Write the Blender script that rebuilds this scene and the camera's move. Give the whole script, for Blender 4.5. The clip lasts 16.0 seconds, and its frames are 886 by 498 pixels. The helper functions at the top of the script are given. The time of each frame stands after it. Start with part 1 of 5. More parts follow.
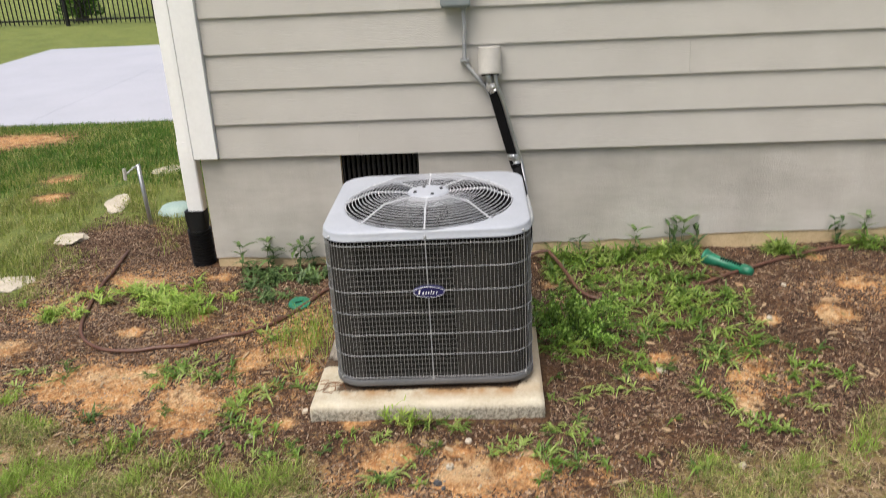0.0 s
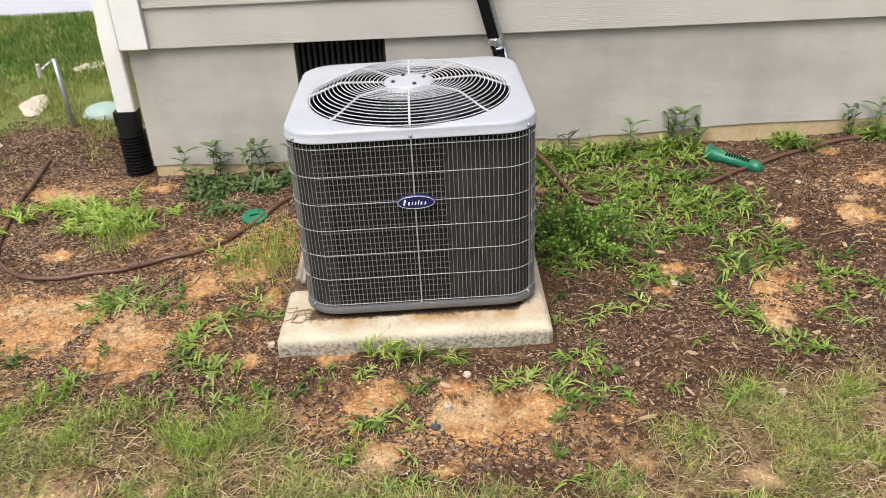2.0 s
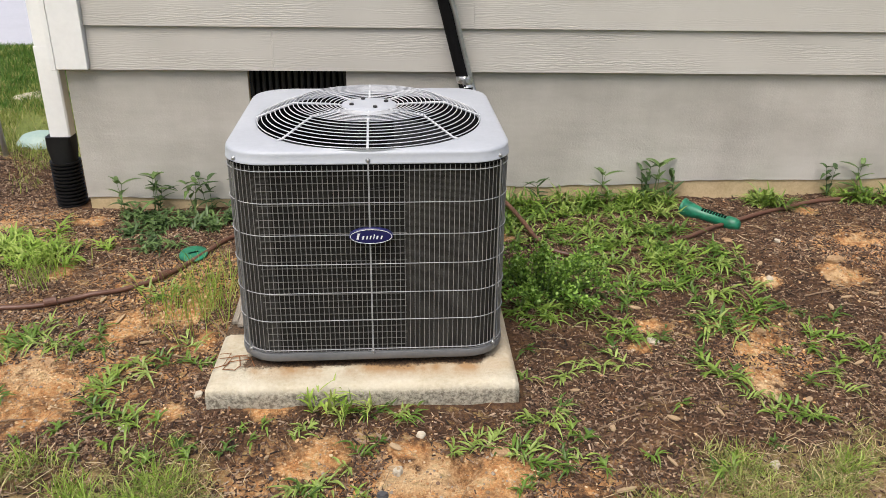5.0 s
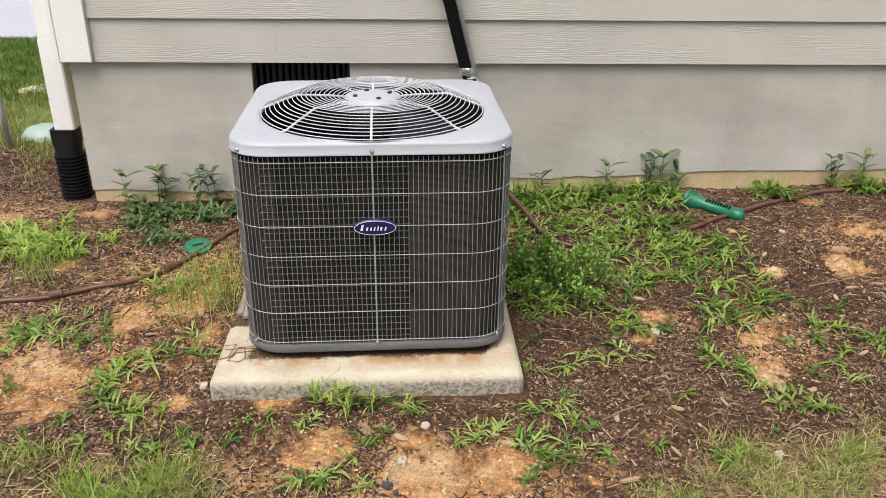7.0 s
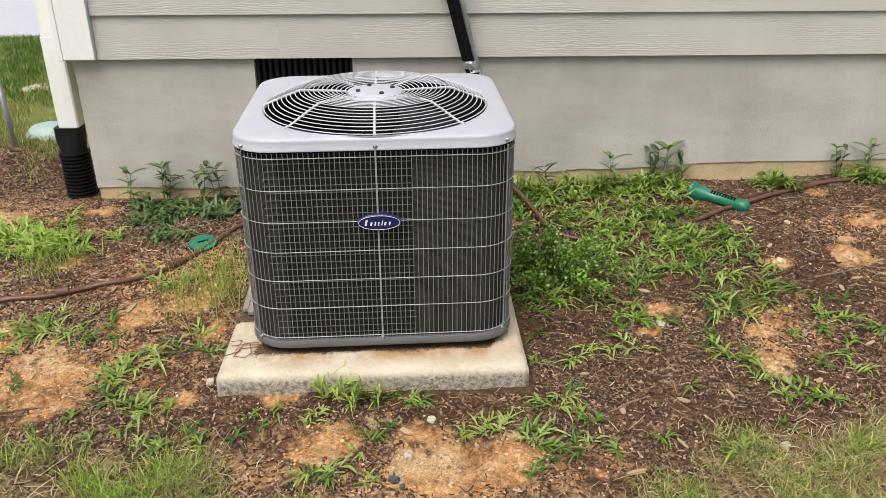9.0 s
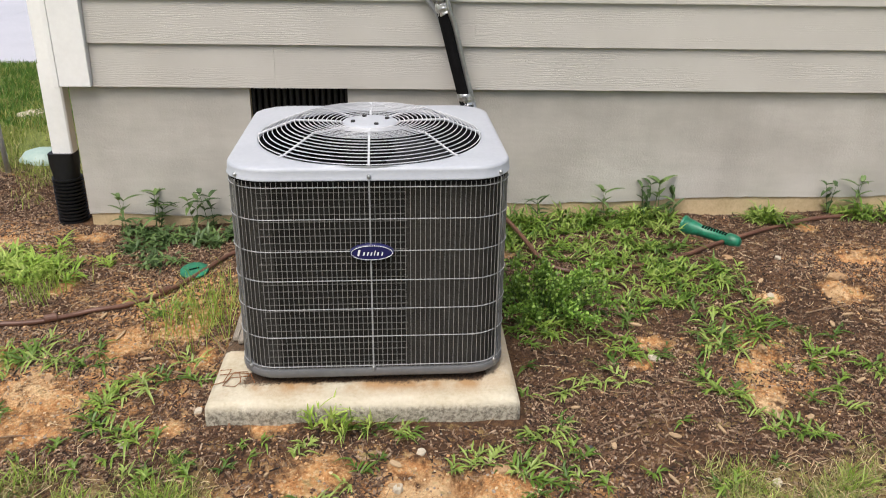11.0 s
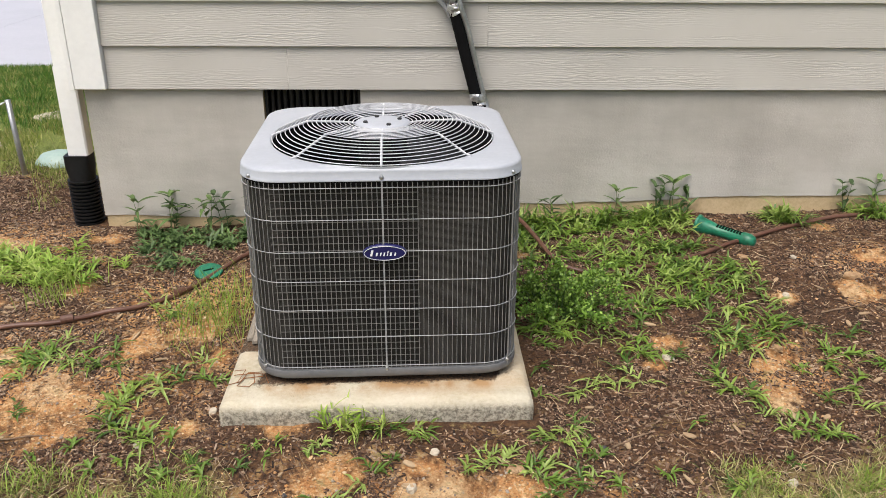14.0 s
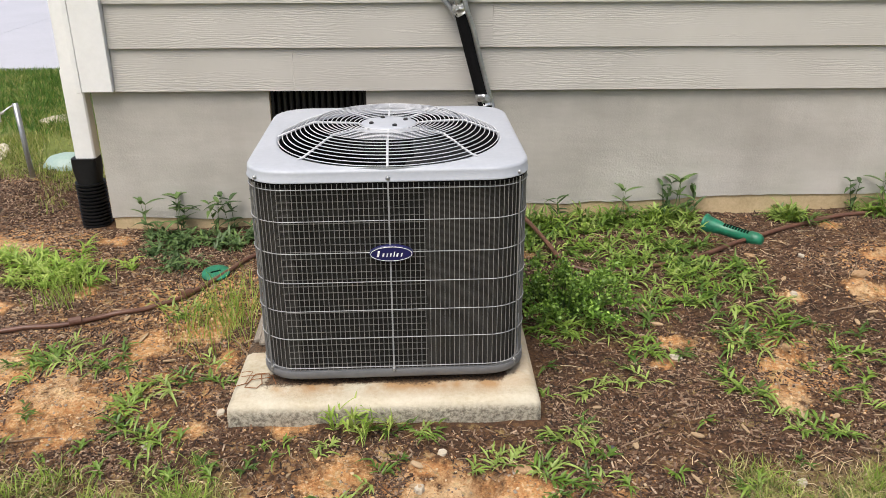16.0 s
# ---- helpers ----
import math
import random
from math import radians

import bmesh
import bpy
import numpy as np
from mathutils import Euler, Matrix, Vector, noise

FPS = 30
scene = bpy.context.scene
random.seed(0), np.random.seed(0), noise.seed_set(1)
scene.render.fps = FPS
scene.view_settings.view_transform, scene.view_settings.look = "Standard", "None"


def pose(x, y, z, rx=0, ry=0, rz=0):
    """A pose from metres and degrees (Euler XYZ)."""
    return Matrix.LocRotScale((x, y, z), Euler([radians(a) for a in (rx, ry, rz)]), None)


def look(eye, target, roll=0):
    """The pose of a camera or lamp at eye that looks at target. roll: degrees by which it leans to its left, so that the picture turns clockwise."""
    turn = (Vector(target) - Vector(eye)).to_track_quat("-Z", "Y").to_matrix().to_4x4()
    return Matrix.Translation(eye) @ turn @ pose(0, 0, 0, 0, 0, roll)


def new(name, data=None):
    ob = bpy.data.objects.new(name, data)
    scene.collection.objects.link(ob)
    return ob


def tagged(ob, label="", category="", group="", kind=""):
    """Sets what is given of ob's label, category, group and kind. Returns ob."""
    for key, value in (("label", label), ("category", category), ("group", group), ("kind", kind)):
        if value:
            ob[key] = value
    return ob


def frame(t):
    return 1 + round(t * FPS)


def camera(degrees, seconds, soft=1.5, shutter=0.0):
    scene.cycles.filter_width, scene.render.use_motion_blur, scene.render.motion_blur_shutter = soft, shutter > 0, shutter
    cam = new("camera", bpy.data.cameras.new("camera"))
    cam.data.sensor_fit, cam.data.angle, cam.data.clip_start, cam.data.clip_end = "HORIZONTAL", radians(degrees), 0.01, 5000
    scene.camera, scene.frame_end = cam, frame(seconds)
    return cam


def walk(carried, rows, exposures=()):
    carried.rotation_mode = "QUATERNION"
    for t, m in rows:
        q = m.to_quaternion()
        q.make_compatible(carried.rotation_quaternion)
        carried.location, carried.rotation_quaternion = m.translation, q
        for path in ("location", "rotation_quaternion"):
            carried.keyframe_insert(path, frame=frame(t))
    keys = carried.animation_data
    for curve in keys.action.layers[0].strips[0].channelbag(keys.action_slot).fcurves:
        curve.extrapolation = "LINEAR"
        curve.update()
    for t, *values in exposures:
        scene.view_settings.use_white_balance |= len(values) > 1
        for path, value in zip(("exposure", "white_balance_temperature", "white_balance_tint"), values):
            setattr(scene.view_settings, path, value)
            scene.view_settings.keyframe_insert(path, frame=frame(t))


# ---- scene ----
cam = camera(56.9, 16.0, 0.5, 0.5)
PATH = [
    (0, (0.327, -4.132, 1.76), (0.16, -2.286, 1.009), -3.1),
    (0.5, (0.297, -4.09, 1.74), (0.129, -2.294, 0.876), -4.2),
    (1, (0.283, -3.973, 1.698), (0.116, -2.187, 0.814), -3.4),
    (1.5, (0.23, -3.85, 1.645), (0.111, -2.079, 0.724), -2.6),
    (2, (0.153, -3.691, 1.586), (0.112, -1.945, 0.611), -2.9),
    (2.5, (0.142, -3.511, 1.461), (0.129, -1.773, 0.471), -2.1),
    (3, (0.126, -3.465, 1.401), (0.134, -1.742, 0.386), -0.6),
    (3.5, (0.131, -3.477, 1.394), (0.151, -1.72, 0.439), 0.3),
    (4, (0.143, -3.476, 1.397), (0.206, -1.66, 0.562), 1.0),
    (6.5, (0.147, -3.478, 1.394), (0.21, -1.664, 0.554), 0.7),
    (7, (0.147, -3.48, 1.394), (0.203, -1.672, 0.542), 0.6),
    (7.5, (0.147, -3.476, 1.391), (0.198, -1.672, 0.53), 0.3),
    (8, (0.149, -3.477, 1.393), (0.194, -1.675, 0.527), -0.1),
    (10.5, (0.148, -3.482, 1.394), (0.187, -1.672, 0.543), 0.0),
    (11, (0.147, -3.479, 1.395), (0.211, -1.646, 0.598), 0.9),
    (11.5, (0.145, -3.479, 1.398), (0.22, -1.635, 0.627), 1.0),
    (12, (0.148, -3.481, 1.395), (0.21, -1.646, 0.602), 0.7),
    (12.5, (0.147, -3.479, 1.395), (0.196, -1.653, 0.581), 0.4),
    (13, (0.149, -3.479, 1.396), (0.195, -1.651, 0.587), 0.4),
    (13.5, (0.149, -3.479, 1.396), (0.186, -1.647, 0.595), 0.4),
    (14, (0.149, -3.48, 1.395), (0.18, -1.645, 0.598), 0.3),
    (14.5, (0.147, -3.482, 1.395), (0.176, -1.647, 0.599), 0.2),
    (15, (0.147, -3.48, 1.397), (0.169, -1.648, 0.597), -0.1),
    (15.5, (0.148, -3.481, 1.395), (0.166, -1.646, 0.599), -0.1),
    (16, (0.149, -3.48, 1.394), (0.164, -1.645, 0.599), -0.2),
]
walk(cam, [(t, look(eye, aim, lean)) for t, eye, aim, lean in PATH], [(0, 0.67), (0.5, 0.82), (1.2, 0.83), (2.9, 0.93), (3.5, 0.87), (4.0, 0.69), (7.0, 0.76), (10.5, 0.74), (16, 0.73)])

# ---- light ----
world = bpy.data.worlds.new("sky")
scene.world = world
world.use_nodes = True
wn = world.node_tree
sky = wn.nodes.new("ShaderNodeTexSky")
sky.sky_type = "NISHITA"
sky.sun_disc = False
sky.sun_elevation = radians(64)
sky.sun_rotation = radians(209)
sky.air_density, sky.dust_density, sky.ozone_density = 1.0, 6.0, 0.6
wn.links.new(sky.outputs[0], wn.nodes["Background"].inputs[0])
wn.nodes["Background"].inputs[1].default_value = 0.092
sun = new("sun", bpy.data.lights.new("sun", "SUN"))
sun.data.energy, sun.data.angle, sun.data.color = 1.75, radians(40), (1.0, 0.975, 0.945)
sun.matrix_world = look((-1.9, -3.4, 8.2), (0, 0, 0))


# ---- materials ----
def shader(name, rough=0.6, metal=0.0):
    m = bpy.data.materials.new(name)
    m.use_nodes = True
    nt = m.node_tree
    b = nt.nodes["Principled BSDF"]
    b.inputs["Roughness"].default_value = rough
    b.inputs["Metallic"].default_value = metal
    return m, nt, b


def node(nt, kind, **values):
    n = nt.nodes.new(kind)
    for key, value in values.items():
        n.inputs[key].default_value = value
    return n


def coords(nt, scale=(1, 1, 1), shift=False):
    """Object coordinates, stretched; shift: moved by the object's own random number."""
    tc = nt.nodes.new("ShaderNodeTexCoord")
    mp = nt.nodes.new("ShaderNodeMapping")
    mp.inputs["Scale"].default_value = scale
    nt.links.new(tc.outputs["Object"], mp.inputs["Vector"])
    if shift:
        oi = nt.nodes.new("ShaderNodeObjectInfo")
        mul = nt.nodes.new("ShaderNodeMath")
        mul.operation = "MULTIPLY"
        mul.inputs[1].default_value = 37.0
        nt.links.new(oi.outputs["Random"], mul.inputs[0])
        cb = nt.nodes.new("ShaderNodeCombineXYZ")
        for i in range(3):
            nt.links.new(mul.outputs[0], cb.inputs[i])
        nt.links.new(cb.outputs[0], mp.inputs["Location"])
    return mp.outputs[0]


def noise_tex(nt, vec, scale, detail=4.0, rough=0.6):
    n = node(nt, "ShaderNodeTexNoise", Scale=scale, Detail=detail, Roughness=rough)
    nt.links.new(vec, n.inputs["Vector"])
    return n.outputs["Fac"]


def ramp(nt, fac, stops):
    r = nt.nodes.new("ShaderNodeValToRGB")
    e = r.color_ramp.elements
    while len(e) < len(stops):
        e.new(0.5)
    for el, (p, c) in zip(e, stops):
        el.position = p
        el.color = (*c, 1) if len(c) == 3 else c
    nt.links.new(fac, r.inputs[0])
    return r.outputs[0]


def mix(nt, fac, a, b, mode="MIX"):
    m = nt.nodes.new("ShaderNodeMix")
    m.data_type, m.blend_type = "RGBA", mode
    for value, socket in ((fac, m.inputs[0]), (a, m.inputs[6]), (b, m.inputs[7])):
        if isinstance(value, (int, float)):
            socket.default_value = value
        elif isinstance(value, tuple):
            socket.default_value = (*value, 1)
        else:
            nt.links.new(value, socket)
    return m.outputs[2]


def add_bump(nt, b, height, strength, distance=0.01):
    n = node(nt, "ShaderNodeBump", Strength=strength, Distance=distance)
    nt.links.new(height, n.inputs["Height"])
    nt.links.new(n.outputs[0], b.inputs["Normal"])


def surface(name, dark, light, scale=6.0, fine=60.0, rough=0.6, metal=0.0, bump=0.2, dist=0.004, stretch=(1, 1, 1), shift=False, gloss=0.5):
    """Two colours mixed by a coarse and a fine noise, with a fine relief."""
    m, nt, b = shader(name, rough, metal)
    v = coords(nt, stretch, shift)
    coarse, small = noise_tex(nt, v, scale), noise_tex(nt, v, fine, 3.0)
    b.inputs["Specular IOR Level"].default_value = gloss
    both = mix(nt, 0.4, coarse, small)
    c = ramp(nt, both, [(0.32, dark), (0.68, light)])
    nt.links.new(c, b.inputs["Base Color"])
    if bump:
        add_bump(nt, b, small, bump, dist)
    return m


def island(name, colours, rough=0.6, dist=0.0, translucent=0.0):
    """Each loose piece takes its own colour from a row of colours."""
    m, nt, b = shader(name, rough)
    g = nt.nodes.new("ShaderNodeNewGeometry")
    stops = [((i + 0.5) / len(colours), c) for i, c in enumerate(colours)]
    oi = nt.nodes.new("ShaderNodeObjectInfo")
    mixed = nt.nodes.new("ShaderNodeMath")
    mixed.operation = "ADD"
    nt.links.new(g.outputs["Random Per Island"], mixed.inputs[0])
    nt.links.new(oi.outputs["Random"], mixed.inputs[1])
    part_of = nt.nodes.new("ShaderNodeMath")
    part_of.operation = "FRACT"
    nt.links.new(mixed.outputs[0], part_of.inputs[0])
    c = ramp(nt, part_of.outputs[0], stops)
    v = coords(nt)
    n = mix(nt, 0.5, noise_tex(nt, v, 9.0), noise_tex(nt, v, 34.0, 2.0))
    c = mix(nt, 0.55, c, ramp(nt, n, [(0.34, (0.42, 0.42, 0.42)), (0.62, (1.15, 1.15, 1.1))]), "MULTIPLY")
    nt.links.new(c, b.inputs["Base Color"])
    if translucent:
        t = node(nt, "ShaderNodeBsdfTranslucent")
        nt.links.new(c, t.inputs[0])
        mx = node(nt, "ShaderNodeMixShader", Fac=translucent)
        nt.links.new(b.outputs[0], mx.inputs[1])
        nt.links.new(t.outputs[0], mx.inputs[2])
        nt.links.new(mx.outputs[0], nt.nodes["Material Output"].inputs[0])
    return m


def make_siding():
    m, nt, b = shader("painted_fibre_cement", 0.62)
    v = coords(nt, (0.22, 1, 1), True)
    w = node(nt, "ShaderNodeTexWave", Scale=40.0, Distortion=7.0, Detail=2.0)
    w.inputs["Detail Scale"].default_value = 1.6
    w.bands_direction = "Z"
    nt.links.new(v, w.inputs["Vector"])
    where = ramp(nt, noise_tex(nt, coords(nt, (0.8, 1, 6), True), 2.2, 2.0), [(0.38, (0, 0, 0)), (0.62, (1, 1, 1))])
    grain = mix(nt, where, (0.5, 0.5, 0.5), w.outputs["Fac"])
    dirt = noise_tex(nt, coords(nt, (1, 1, 1), True), 3.0, 5.0)
    c = ramp(nt, dirt, [(0.3, (0.475, 0.457, 0.42)), (0.7, (0.535, 0.517, 0.478))])
    c = mix(nt, 0.12, c, grain, "MULTIPLY")
    nt.links.new(c, b.inputs["Base Color"])
    add_bump(nt, b, grain, 0.42, 0.0017)
    return m


def make_stucco():
    m, nt, b = shader("painted_parging", 0.8)
    v = coords(nt)
    blot = noise_tex(nt, coords(nt, (0.7, 1, 1.3)), 2.4, 5.0, 0.55)
    c = ramp(nt, blot, [(0.32, (0.41, 0.392, 0.355)), (0.5, (0.49, 0.472, 0.432)), (0.68, (0.56, 0.542, 0.50))])
    streak = noise_tex(nt, coords(nt, (3.0, 1, 0.6)), 3.0, 3.0)
    c = mix(nt, 0.25, c, ramp(nt, streak, [(0.35, (0.75, 0.74, 0.72)), (0.65, (1, 1, 1))]), "MULTIPLY")
    smear = noise_tex(nt, coords(nt, (0.5, 1, 2.2)), 5.0, 5.0, 0.6)
    c = mix(nt, 0.35, c, ramp(nt, smear, [(0.40, (0.80, 0.79, 0.77)), (0.60, (1, 1, 1))]), "MULTIPLY")
    nt.links.new(c, b.inputs["Base Color"])
    trowel = noise_tex(nt, coords(nt, (1, 1, 1.8)), 16.0, 8.0, 0.65)
    patch = ramp(nt, noise_tex(nt, v, 2.1, 2.0), [(0.42, (0.25, 0.25, 0.25)), (0.62, (1, 1, 1))])
    add_bump(nt, b, mix(nt, 1.0, mix(nt, 0.35, trowel, noise_tex(nt, v, 110.0, 3.0)), patch, "MULTIPLY"), 0.65, 0.010)
    return m


def make_ground():
    """Mulch, clay, sand, turf: the share of each is an attribute of the sheet, as the soil lies."""
    m, nt, b = shader("soil_and_turf", 0.95)
    v = coords(nt)

    def share(name):
        a = nt.nodes.new("ShaderNodeAttribute")
        a.attribute_name = name
        return a.outputs["Fac"]

    def edged(name, sharp=0.34, scale=24.0):
        n = mix(nt, 0.42, noise_tex(nt, v, scale, 7.0, 0.75), noise_tex(nt, v, 8.0, 3.0, 0.6))
        n = ramp(nt, n, [(0.29, (0, 0, 0)), (0.73, (1, 1, 1))])
        s = nt.nodes.new("ShaderNodeMath")
        s.operation = "ADD"
        nt.links.new(share(name), s.inputs[0])
        nt.links.new(n, s.inputs[1])
        return ramp(nt, s.outputs[0], [(0.82 - sharp / 2, (0, 0, 0)), (0.82 + sharp / 2, (1, 1, 1))])

    fine = noise_tex(nt, v, 90.0, 4.0, 0.7)
    mid = noise_tex(nt, v, 11.0, 5.0)
    mulch = ramp(nt, mix(nt, 0.55, mid, fine), [(0.34, (0.014, 0.007, 0.003)), (0.5, (0.085, 0.040, 0.016)), (0.66, (0.21, 0.11, 0.044))])
    clay = ramp(nt, mix(nt, 0.45, mix(nt, 0.5, mid, noise_tex(nt, v, 32.0, 5.0, 0.65)), fine), [(0.34, (0.17, 0.065, 0.024)), (0.42, (0.44, 0.19, 0.062)), (0.51, (0.60, 0.32, 0.125)), (0.60, (0.74, 0.53, 0.30))])
    sand = ramp(nt, mix(nt, 0.5, mid, fine), [(0.34, (0.45, 0.265, 0.115)), (0.6, (0.78, 0.57, 0.33))])
    turf = ramp(nt, mix(nt, 0.45, mix(nt, 0.55, noise_tex(nt, v, 2.2, 4.0), noise_tex(nt, v, 16.0, 5.0, 0.7)), fine), [(0.3, (0.055, 0.075, 0.016)), (0.45, (0.13, 0.17, 0.035)), (0.56, (0.21, 0.245, 0.055)), (0.70, (0.32, 0.27, 0.11))])
    c = mix(nt, edged("clay"), mulch, clay)
    c = mix(nt, edged("sand"), c, sand)
    c = mix(nt, edged("turf", 0.4), c, turf)
    worn = ramp(nt, mix(nt, 0.6, mid, noise_tex(nt, v, 60.0, 5.0, 0.75)), [(0.36, (0.045, 0.030, 0.012)), (0.48, (0.17, 0.115, 0.045)), (0.56, (0.30, 0.22, 0.09)), (0.66, (0.46, 0.34, 0.17))])
    c = mix(nt, edged("worn", 0.5), c, worn)
    nt.links.new(c, b.inputs["Base Color"])
    add_bump(nt, b, mix(nt, 0.5, noise_tex(nt, v, 38.0, 7.0, 0.75), fine), 1.0, 0.028)
    return m


def make_concrete():
    m, nt, b = shader("pad_concrete", 0.85)
    v = coords(nt)
    c = ramp(nt, mix(nt, 0.4, noise_tex(nt, v, 7.0, 5.0), noise_tex(nt, v, 80.0)), [(0.3, (0.43, 0.375, 0.265)), (0.5, (0.56, 0.51, 0.39)), (0.7, (0.65, 0.61, 0.50))])
    rust = ramp(nt, noise_tex(nt, coords(nt, (1.4, 1, 1)), 5.5, 4.0), [(0.36, (0, 0, 0)), (0.56, (1, 1, 1))])
    a = nt.nodes.new("ShaderNodeAttribute")
    a.attribute_name = "stain"
    r = nt.nodes.new("ShaderNodeMath")
    r.operation = "MULTIPLY"
    nt.links.new(rust, r.inputs[0])
    nt.links.new(a.outputs["Fac"], r.inputs[1])
    c = mix(nt, r.outputs[0], c, (0.40, 0.245, 0.115))
    # dirt on the pad, together with painted shade under the condenser
    dirt_shade_share = nt.nodes.new("ShaderNodeAttribute")
    dirt_shade_share.attribute_name = "dirt"
    d = nt.nodes.new("ShaderNodeMath")
    d.operation = "ADD"
    nt.links.new(dirt_shade_share.outputs["Fac"], d.inputs[0])
    nt.links.new(mix(nt, 0.45, noise_tex(nt, v, 16.0, 4.0), noise_tex(nt, v, 95.0, 4.0, 0.7)), d.inputs[1])
    c = mix(nt, ramp(nt, d.outputs[0], [(0.86, (0, 0, 0)), (1.20, (1, 1, 1))]), c, ramp(nt, noise_tex(nt, v, 120.0, 4.0, 0.7), [(0.36, (0.022, 0.014, 0.009)), (0.62, (0.135, 0.078, 0.038))]))
    a2 = nt.nodes.new("ShaderNodeAttribute")
    a2.attribute_name = "side"
    grit = ramp(nt, noise_tex(nt, v, 75.0, 5.0, 0.75), [(0.40, (0.09, 0.075, 0.055)), (0.58, (0.50, 0.46, 0.37))])
    g2 = nt.nodes.new("ShaderNodeMath")
    g2.operation = "MULTIPLY"
    g2.inputs[1].default_value = 0.8
    nt.links.new(a2.outputs["Fac"], g2.inputs[0])
    c = mix(nt, g2.outputs[0], c, grit)
    nt.links.new(c, b.inputs["Base Color"])
    add_bump(nt, b, noise_tex(nt, v, 75.0, 5.0, 0.75), 0.8, 0.009)
    return m


def make_coil():
    m, nt, b = shader("coil_fins", 0.7, 0.0)
    b.inputs["Specular IOR Level"].default_value = 0.15
    w = node(nt, "ShaderNodeTexWave", Scale=95.0, Distortion=0.3, Detail=1.0)
    w.bands_direction = "Z"
    nt.links.new(coords(nt), w.inputs["Vector"])
    n = noise_tex(nt, coords(nt), 12.0)
    c = mix(nt, 0.5, ramp(nt, w.outputs["Fac"], [(0.2, (0.014, 0.0135, 0.0125)), (0.8, (0.070, 0.067, 0.060))]), ramp(nt, n, [(0.3, (0.020, 0.019, 0.0175)), (0.7, (0.054, 0.051, 0.046))]))
    nt.links.new(c, b.inputs["Base Color"])
    add_bump(nt, b, w.outputs["Fac"], 0.5, 0.002)
    return m


SIDING, STUCCO, GROUND, PAD, COIL = make_siding(), make_stucco(), make_ground(), make_concrete(), make_coil()
TAN = surface("bare_block", (0.42, 0.32, 0.175), (0.62, 0.49, 0.30), 8, 90, 0.9, 0, 0.4)
WHITE = surface("white_paint", (0.77, 0.77, 0.765), (0.86, 0.86, 0.855), 3, 40, 0.45, 0, 0.08, 0.002)
BLACK = surface("black_plastic", (0.005, 0.005, 0.006), (0.013, 0.013, 0.014), 8, 60, 0.45, 0, 0.1, gloss=0.25)
FOAM = surface("black_foam", (0.003, 0.003, 0.003), (0.007, 0.007, 0.008), 10, 120, 0.8, 0, 0.3, gloss=0.12)
VENT = surface("vent_black", (0.006, 0.006, 0.006), (0.02, 0.019, 0.018), 8, 50, 0.6, 0, 0.1)
COVER = surface("grey_enamel", (0.355, 0.378, 0.42), (0.42, 0.444, 0.49), 5, 70, 0.46, 0.0, 0.05, 0.001)
PAN = surface("pan_enamel", (0.11, 0.115, 0.125), (0.165, 0.17, 0.18), 9, 70, 0.4, 0.0, 0.08, 0.001)
WIRE = surface("coated_wire", (0.25, 0.258, 0.265), (0.36, 0.37, 0.38), 9, 70, 0.45, 0.0, 0)
FANWIRE = surface("fan_guard_wire", (0.46, 0.475, 0.50), (0.60, 0.615, 0.64), 9, 70, 0.4, 0.0, 0)
GUARD = surface("weathered_guard_wire", (0.15, 0.15, 0.147), (0.24, 0.24, 0.235), 9, 70, 0.5, 0.0, 0)
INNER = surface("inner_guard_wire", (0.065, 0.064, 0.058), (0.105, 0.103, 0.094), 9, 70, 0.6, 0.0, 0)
# near black: the shade of enclosed insides is put into this colour
SHADE_BLACK = surface("inside_shade_black", (0.004, 0.004, 0.0045), (0.01, 0.01, 0.011), 8, 40, 0.8, 0, 0, gloss=0.15)
# shade of the recessed part of the coil, as a colour
COIL_SHADE = surface("coil_shade", (0.012, 0.012, 0.011), (0.026, 0.025, 0.023), 14, 160, 0.85, 0, 0.3, 0.001, gloss=0.1)
BLADE = surface("fan_aluminium", (0.045, 0.047, 0.052), (0.085, 0.088, 0.095), 4, 40, 0.5, 0.5, 0.05)
STEEL = surface("zinc_steel", (0.30, 0.31, 0.32), (0.50, 0.51, 0.52), 12, 80, 0.4, 0.8, 0.1)
FOIL = surface("foil_tape", (0.45, 0.45, 0.46), (0.85, 0.85, 0.86), 30, 60, 0.3, 0.9, 1.0, 0.006)
BOXGREY = surface("grey_box_paint", (0.19, 0.22, 0.23), (0.24, 0.27, 0.28), 6, 60, 0.5, 0, 0.1)
PIPE = surface("grey_conduit", (0.27, 0.28, 0.29), (0.37, 0.38, 0.39), 10, 60, 0.5, 0, 0.1)
PVC = surface("ivory_pipe", (0.44, 0.42, 0.385), (0.54, 0.52, 0.48), 6, 50, 0.4, 0, 0.05)
HOSE = surface("hose_rubber", (0.075, 0.032, 0.020), (0.15, 0.072, 0.046), 9, 80, 0.45, 0, 0.15)
GREEN = surface("green_plastic", (0.010, 0.085, 0.045), (0.012, 0.21, 0.115), 14, 60, 0.4, 0, 0.1)
GREENDARK = surface("green_slot", (0.001, 0.008, 0.005), (0.002, 0.014, 0.009), 9, 60, 0.8, 0, 0, gloss=0.1)
PALE = surface("pale_green_plastic", (0.26, 0.37, 0.335), (0.36, 0.46, 0.42), 7, 60, 0.5, 0, 0.1)
RUST = surface("rusty_wire", (0.15, 0.055, 0.018), (0.32, 0.13, 0.04), 40, 200, 0.85, 0.2, 0.3)
